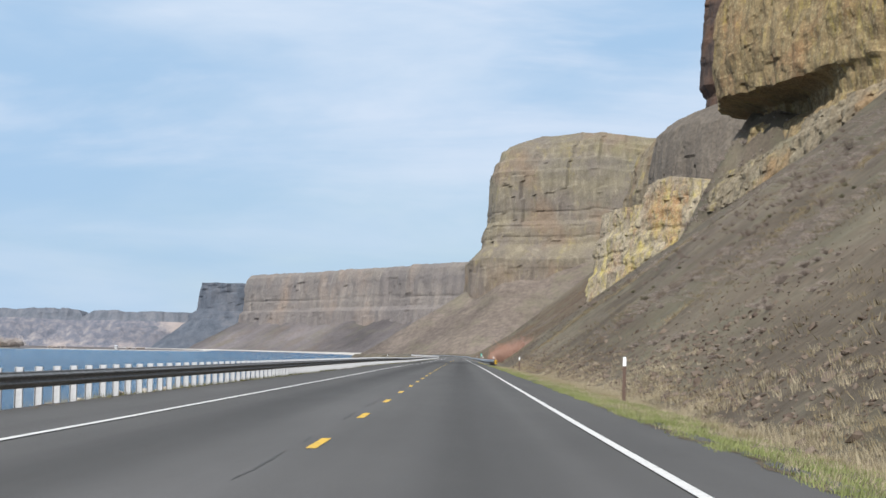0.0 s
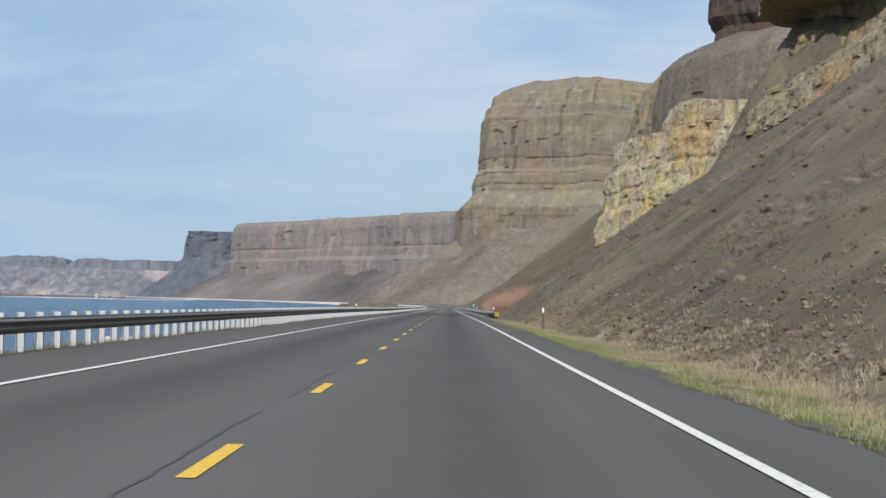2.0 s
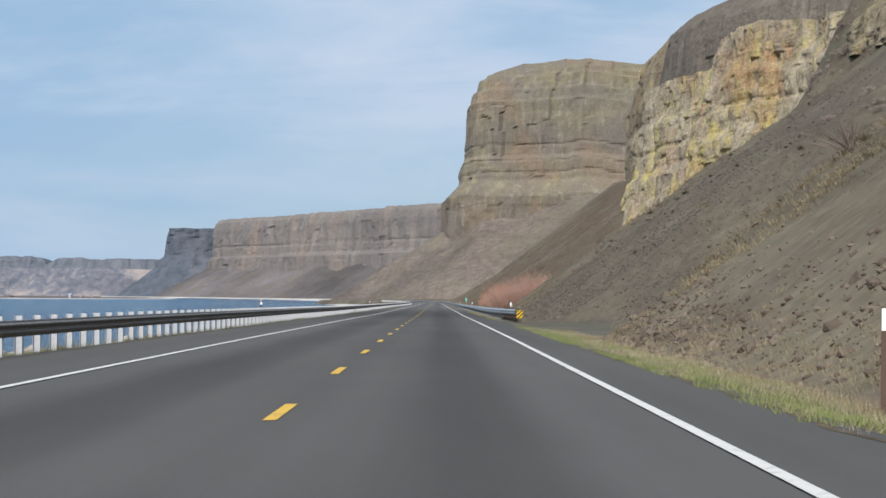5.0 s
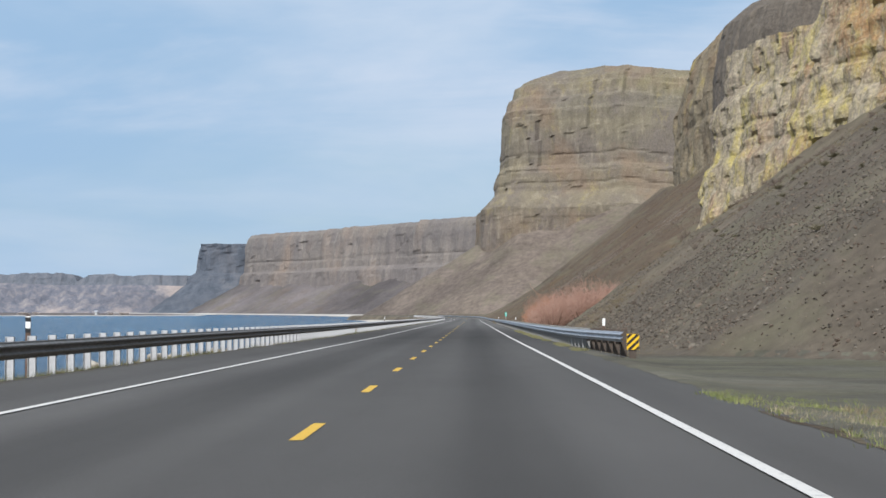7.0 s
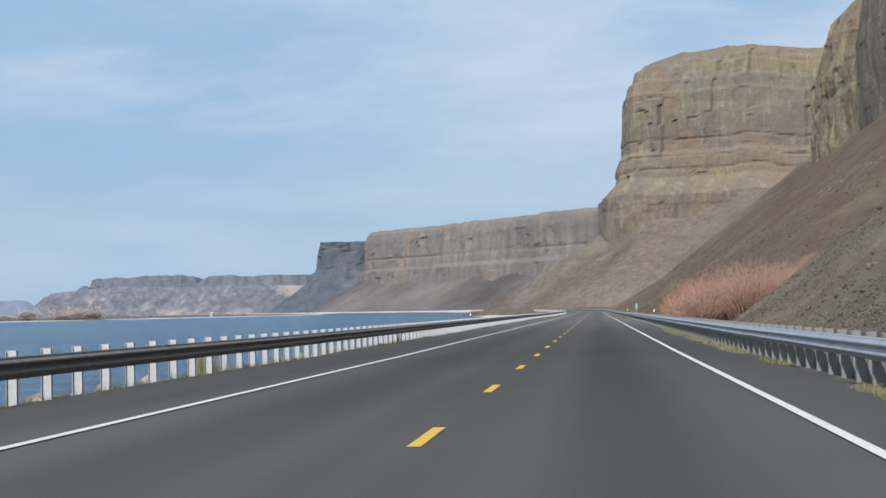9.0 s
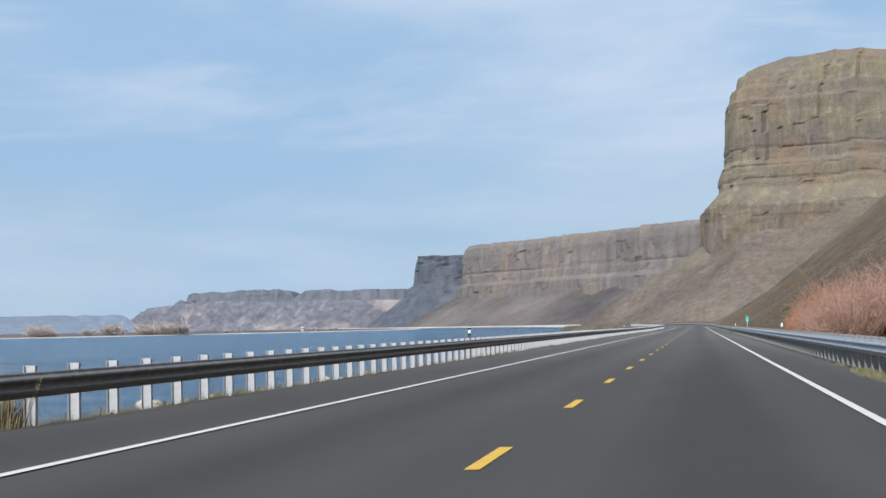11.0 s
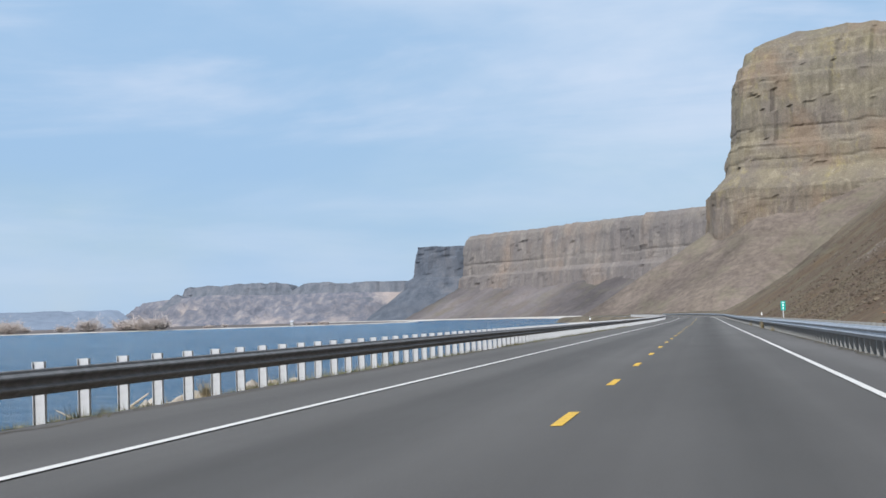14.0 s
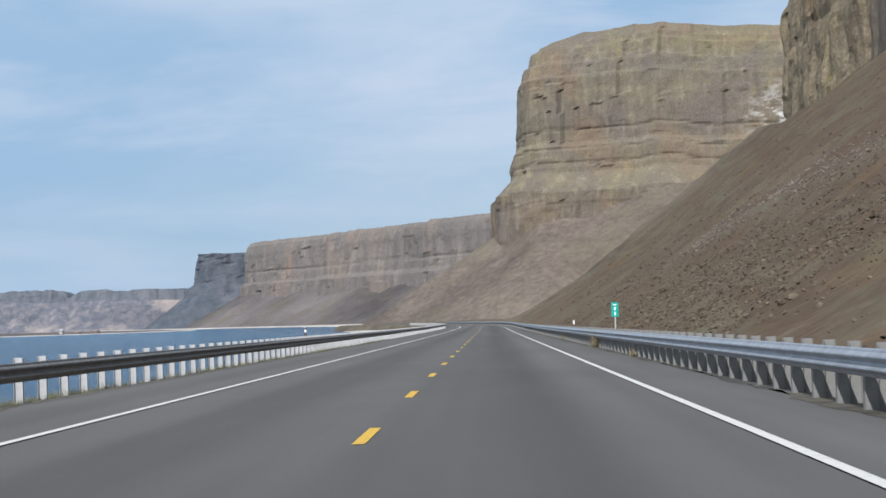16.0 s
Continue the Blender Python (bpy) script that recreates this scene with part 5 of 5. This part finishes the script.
tree = far_tree(200)
tree.matrix_basis = Matrix.Translation((-575, 1830, LAKE_Z + 1.3))
tree.scale = (9, 9, 9)
shore_u, shore_xy, shore_n = along(LOW_SHORE[1:6], 3.0)
for k in range(85):
    i = int(rng.uniform(0, 1) ** 0.8 * (len(shore_u) - 1))
    clump = float(fbm(np.array([shore_u[i] / 37.0]), np.array([0.0]), seed=205)[0])
    if clump < rng.uniform(-0.35, 0.15):
        continue
    big = rng.uniform(1.6, 3.7) if shore_xy[i, 1] > 2190 else rng.uniform(4, 9) + 10 * max(0.0, clump)
    away = rng.uniform(12, 40)
    p = shore_xy[i] - shore_n[i] * away
    ob = copy_thing(tree, Matrix.Translation((p[0], p[1], LAKE_Z + 1.1)) @ Matrix.Rotation(rng.uniform(0, 6.28), 4, "Z"))
    ob.scale = (big * 1.3, big * 1.3, big * 0.85)


def far_house(x, y, w, label):
    ob = tagged(new("house"), label, "house", group="buildings on the far shore")
    ob.location = (x, y, LAKE_Z + 1.9)
    ob.scale = (0.7, 0.7, 0.62)
    bm = bmesh.new()
    box_into(bm, -w / 2, w / 2, -4, 4, -1.5, 3.6)
    part("wall", bm, HOUSE_WALL, ob)
    v = [(-w / 2 - 0.6, -4.8, 3.6), (w / 2 + 0.6, -4.8, 3.6), (w / 2 + 0.6, 0, 5.8), (-w / 2 - 0.6, 0, 5.8), (-w / 2 - 0.6, 4.8, 3.6), (w / 2 + 0.6, 4.8, 3.6)]
    mesh_ob("roof", v, [[0, 1, 2, 3], [3, 2, 5, 4], [0, 3, 4], [1, 5, 2]], HOUSE_ROOF, ob)
    return ob


HOUSE_WALL = plain("white_siding", (0.4, 0.4, 0.39))
HOUSE_ROOF = plain("grey_roof", (0.4, 0.4, 0.42))
far_house(-450, 2216, 4.5, "small white house on the far shore")
far_house(-385, 2464, 3.8, "small pale shed on the far shore")

# ---- dirt along the pavement edges ----
def dirt_strip(name, d0, d1, y0, y1, seed, mat, label, drop=0.03):
    ys = np.arange(y0, y1, 0.5)
    inner = d0 + 0.2 * fbm(ys / 2.5, 0 * ys, seed=seed) + 0.1 * fbm(ys / 0.7, 0 * ys, seed=seed + 1)
    outer = np.full(len(ys), float(d1))
    rows = [np.stack([inner + road_x(ys), ys, road_z(ys) - 0.007], 1), np.stack([(inner + outer) / 2 + road_x(ys), ys, road_z(ys) + 0.3 * (0.03 - drop) + 0.01 * fbm(ys / 0.8, 0 * ys, seed=seed + 2)], 1),
            np.stack([outer + road_x(ys), ys, road_z(ys) - drop], 1)]
    V = np.stack(rows, 1).reshape(-1, 3)
    fc = grid_faces(len(ys), 3)
    return tagged(mesh_ob(name, V, fc if d1 < d0 else fc[:, ::-1], mat, smooth=True), label, "verge", kind="structure")


DIRT = slope_material("road_edge_dirt", 0.75, 3.0)
GRAVEL = slope_material("road_edge_gravel", 0.6, 4.0, False, (1.0, 0.95, 0.88))
BAY = slope_material("lay_by_dirt", 0.74, 2.0, False, (1.0, 0.93, 0.72), (0.16, 0.152, 0.095), 0.6, 0.4)
dirt_strip("verge_lake", -5.9, -6.8, -20, 760, 301, DIRT, "dark dirt under the lake guardrail", 0.17)
dirt_strip("verge_rail", 5.13, 5.9, 262, 760, 311, GRAVEL, "grey gravel under the hillside guardrail")
dirt_strip("verge_hill", 4.86, 5.45, -20, 226, 321, DIRT, "brown dirt under the verge grass", 0.09)
# the lay-by: bare olive-grey dirt between the pavement and the scree
ys, us = np.arange(214, 270.1, 0.5), np.linspace(0, 1, 25)
Yb, Ub = np.meshgrid(ys, us, indexing="ij")
edge = 5.02 + 0.12 * fbm(Yb / 5.0, 0 * Yb, seed=331) + 0.12 * fbm(Yb / 0.8, 0 * Yb, seed=332)
Db = edge + (foot(Yb) + 0.4 - edge) * Ub
Zb = np.maximum(ground_z(Yb, Db) + 0.025, road_z(Yb) + 0.012 - 0.12 * np.clip(Db - 5.3, 0, 1.4)) + 0.02 * fbm(Yb / 0.9, Db / 0.9, seed=333) * (Db > 5.5) - 0.02 * (Ub == 0)
tagged(mesh_ob("lay_by", np.stack([Db + road_x(Yb), Yb, Zb], 2).reshape(-1, 3), grid_faces(len(ys), len(us)), BAY, smooth=True), "bare olive-grey dirt lay-by below the scree", "verge", kind="structure")


# ---- tar seam by the centre line ----
TAR = plain("tar", (0.068, 0.066, 0.061), 0.9)


def tar_seam(y0, y1, d, width, seed):
    ys = np.arange(y0, y1, 0.4)
    mid = d + 0.10 * fbm(ys / 3.0, 0 * ys, seed=seed) + 0.04 * fbm(ys / 0.8, 0 * ys, seed=seed + 1)
    half = width * np.clip(0.15 + 1.5 * fbm(ys / 3.0, 0 * ys, seed=seed + 2), 0.0, 1.4)
    V = np.stack([np.stack([mid - half, ys, road_z(ys) + 0.004], 1), np.stack([mid + half, ys, road_z(ys) + 0.004], 1)], 1).reshape(-1, 3)
    return mesh_ob("tar_seam", V, grid_faces(len(ys), 2)[:, ::-1], TAR, road, "thin black tar seam")


tar_seam(5.0, 150.0, -0.22, 0.03, 401)


# ---- tall dead weeds and driftwood by the rails ----
def dead_weed(x, y, size, mat, label):
    ob = tagged(new("weed"), label, "weed", group="tall weeds by the guardrails")
    v, f = blade_tuft(90, 0.3, 1.0, 0.012, 0.45)
    mesh_ob("stalk_tuft", v, [list(q) for q in f], mat, ob)
    v, f = twig_clump(160, 0.5, 0.55, 0.012)
    mesh_ob("foliage", v, [list(q) for q in f], SAGE, ob, "brown-green leaves low on the stalks")
    ob.location = (x, y, float(road_z(y)) - 0.08)
    ob.scale = (size, size, size)
    return ob


for x, y, size in ((-6.65, 350.0, 0.85), (-6.75, 308.0, 0.7), (-6.6, 327.0, 0.4), (-6.65, 452.0, 0.35)):
    dead_weed(x, y, size, STRAW, "dry straw-coloured weed behind the lake guardrail")
for x, y, size in ((5.25, 562.7, 0.8), (5.2, 541.0, 0.4), (5.3, 600.0, 0.6)):
    dead_weed(x, y, size, STRAW, "tall dry straw grass clump at the hillside guardrail")


def driftwood(x, y, length, turn):
    bm = bmesh.new()
    bmesh.ops.create_cone(bm, segments=8, radius1=0.03, radius2=0.01, depth=length, matrix=Matrix.Rotation(radians(turn), 4, "Z") @ Matrix.Rotation(radians(62), 4, "Y"))
    for v in bm.verts:
        v.co.z += 0.03 * math.sin(9 * v.co.x)
    me = bpy.data.meshes.new("driftwood")
    bm.to_mesh(me)
    bm.free()
    me.materials.append(PALE_WOOD)
    ob = tagged(new("driftwood"), "bleached driftwood branch on the lake bank", "driftwood")
    body = new("branch", me)
    body.parent = ob
    ob.location = (x, y, float(ground_z(np.array([y]), np.array([x]))[0]) + 0.16)
    return ob


PALE_WOOD = plain("bleached_wood", (0.5, 0.43, 0.34), 0.85, 0.2)
driftwood(-7.7, 448.5, 0.9, 205)
driftwood(-7.5, 450.5, 0.8, -25)
n = 2600
y = rng.uniform(272, 380, n)
d = EDGE_R - 0.28 + np.abs(rng.normal(0, 0.22, n))
keep = fbm(y / 8.0, 0 * y, seed=66) + rng.uniform(-0.15, 0.15, n) > 0.08
tagged(scatter("rail_grass", [blade_tuft(14, 0.12, 0.1, 0.006, 1.0) for _ in range(4)], at_ground(y[keep], d[keep], 0.05), rng.uniform(0.5, 1.2, keep.sum()), STRAW_GREEN), "pale green and straw grass under the hillside guardrail", "grass", kind="stuff")
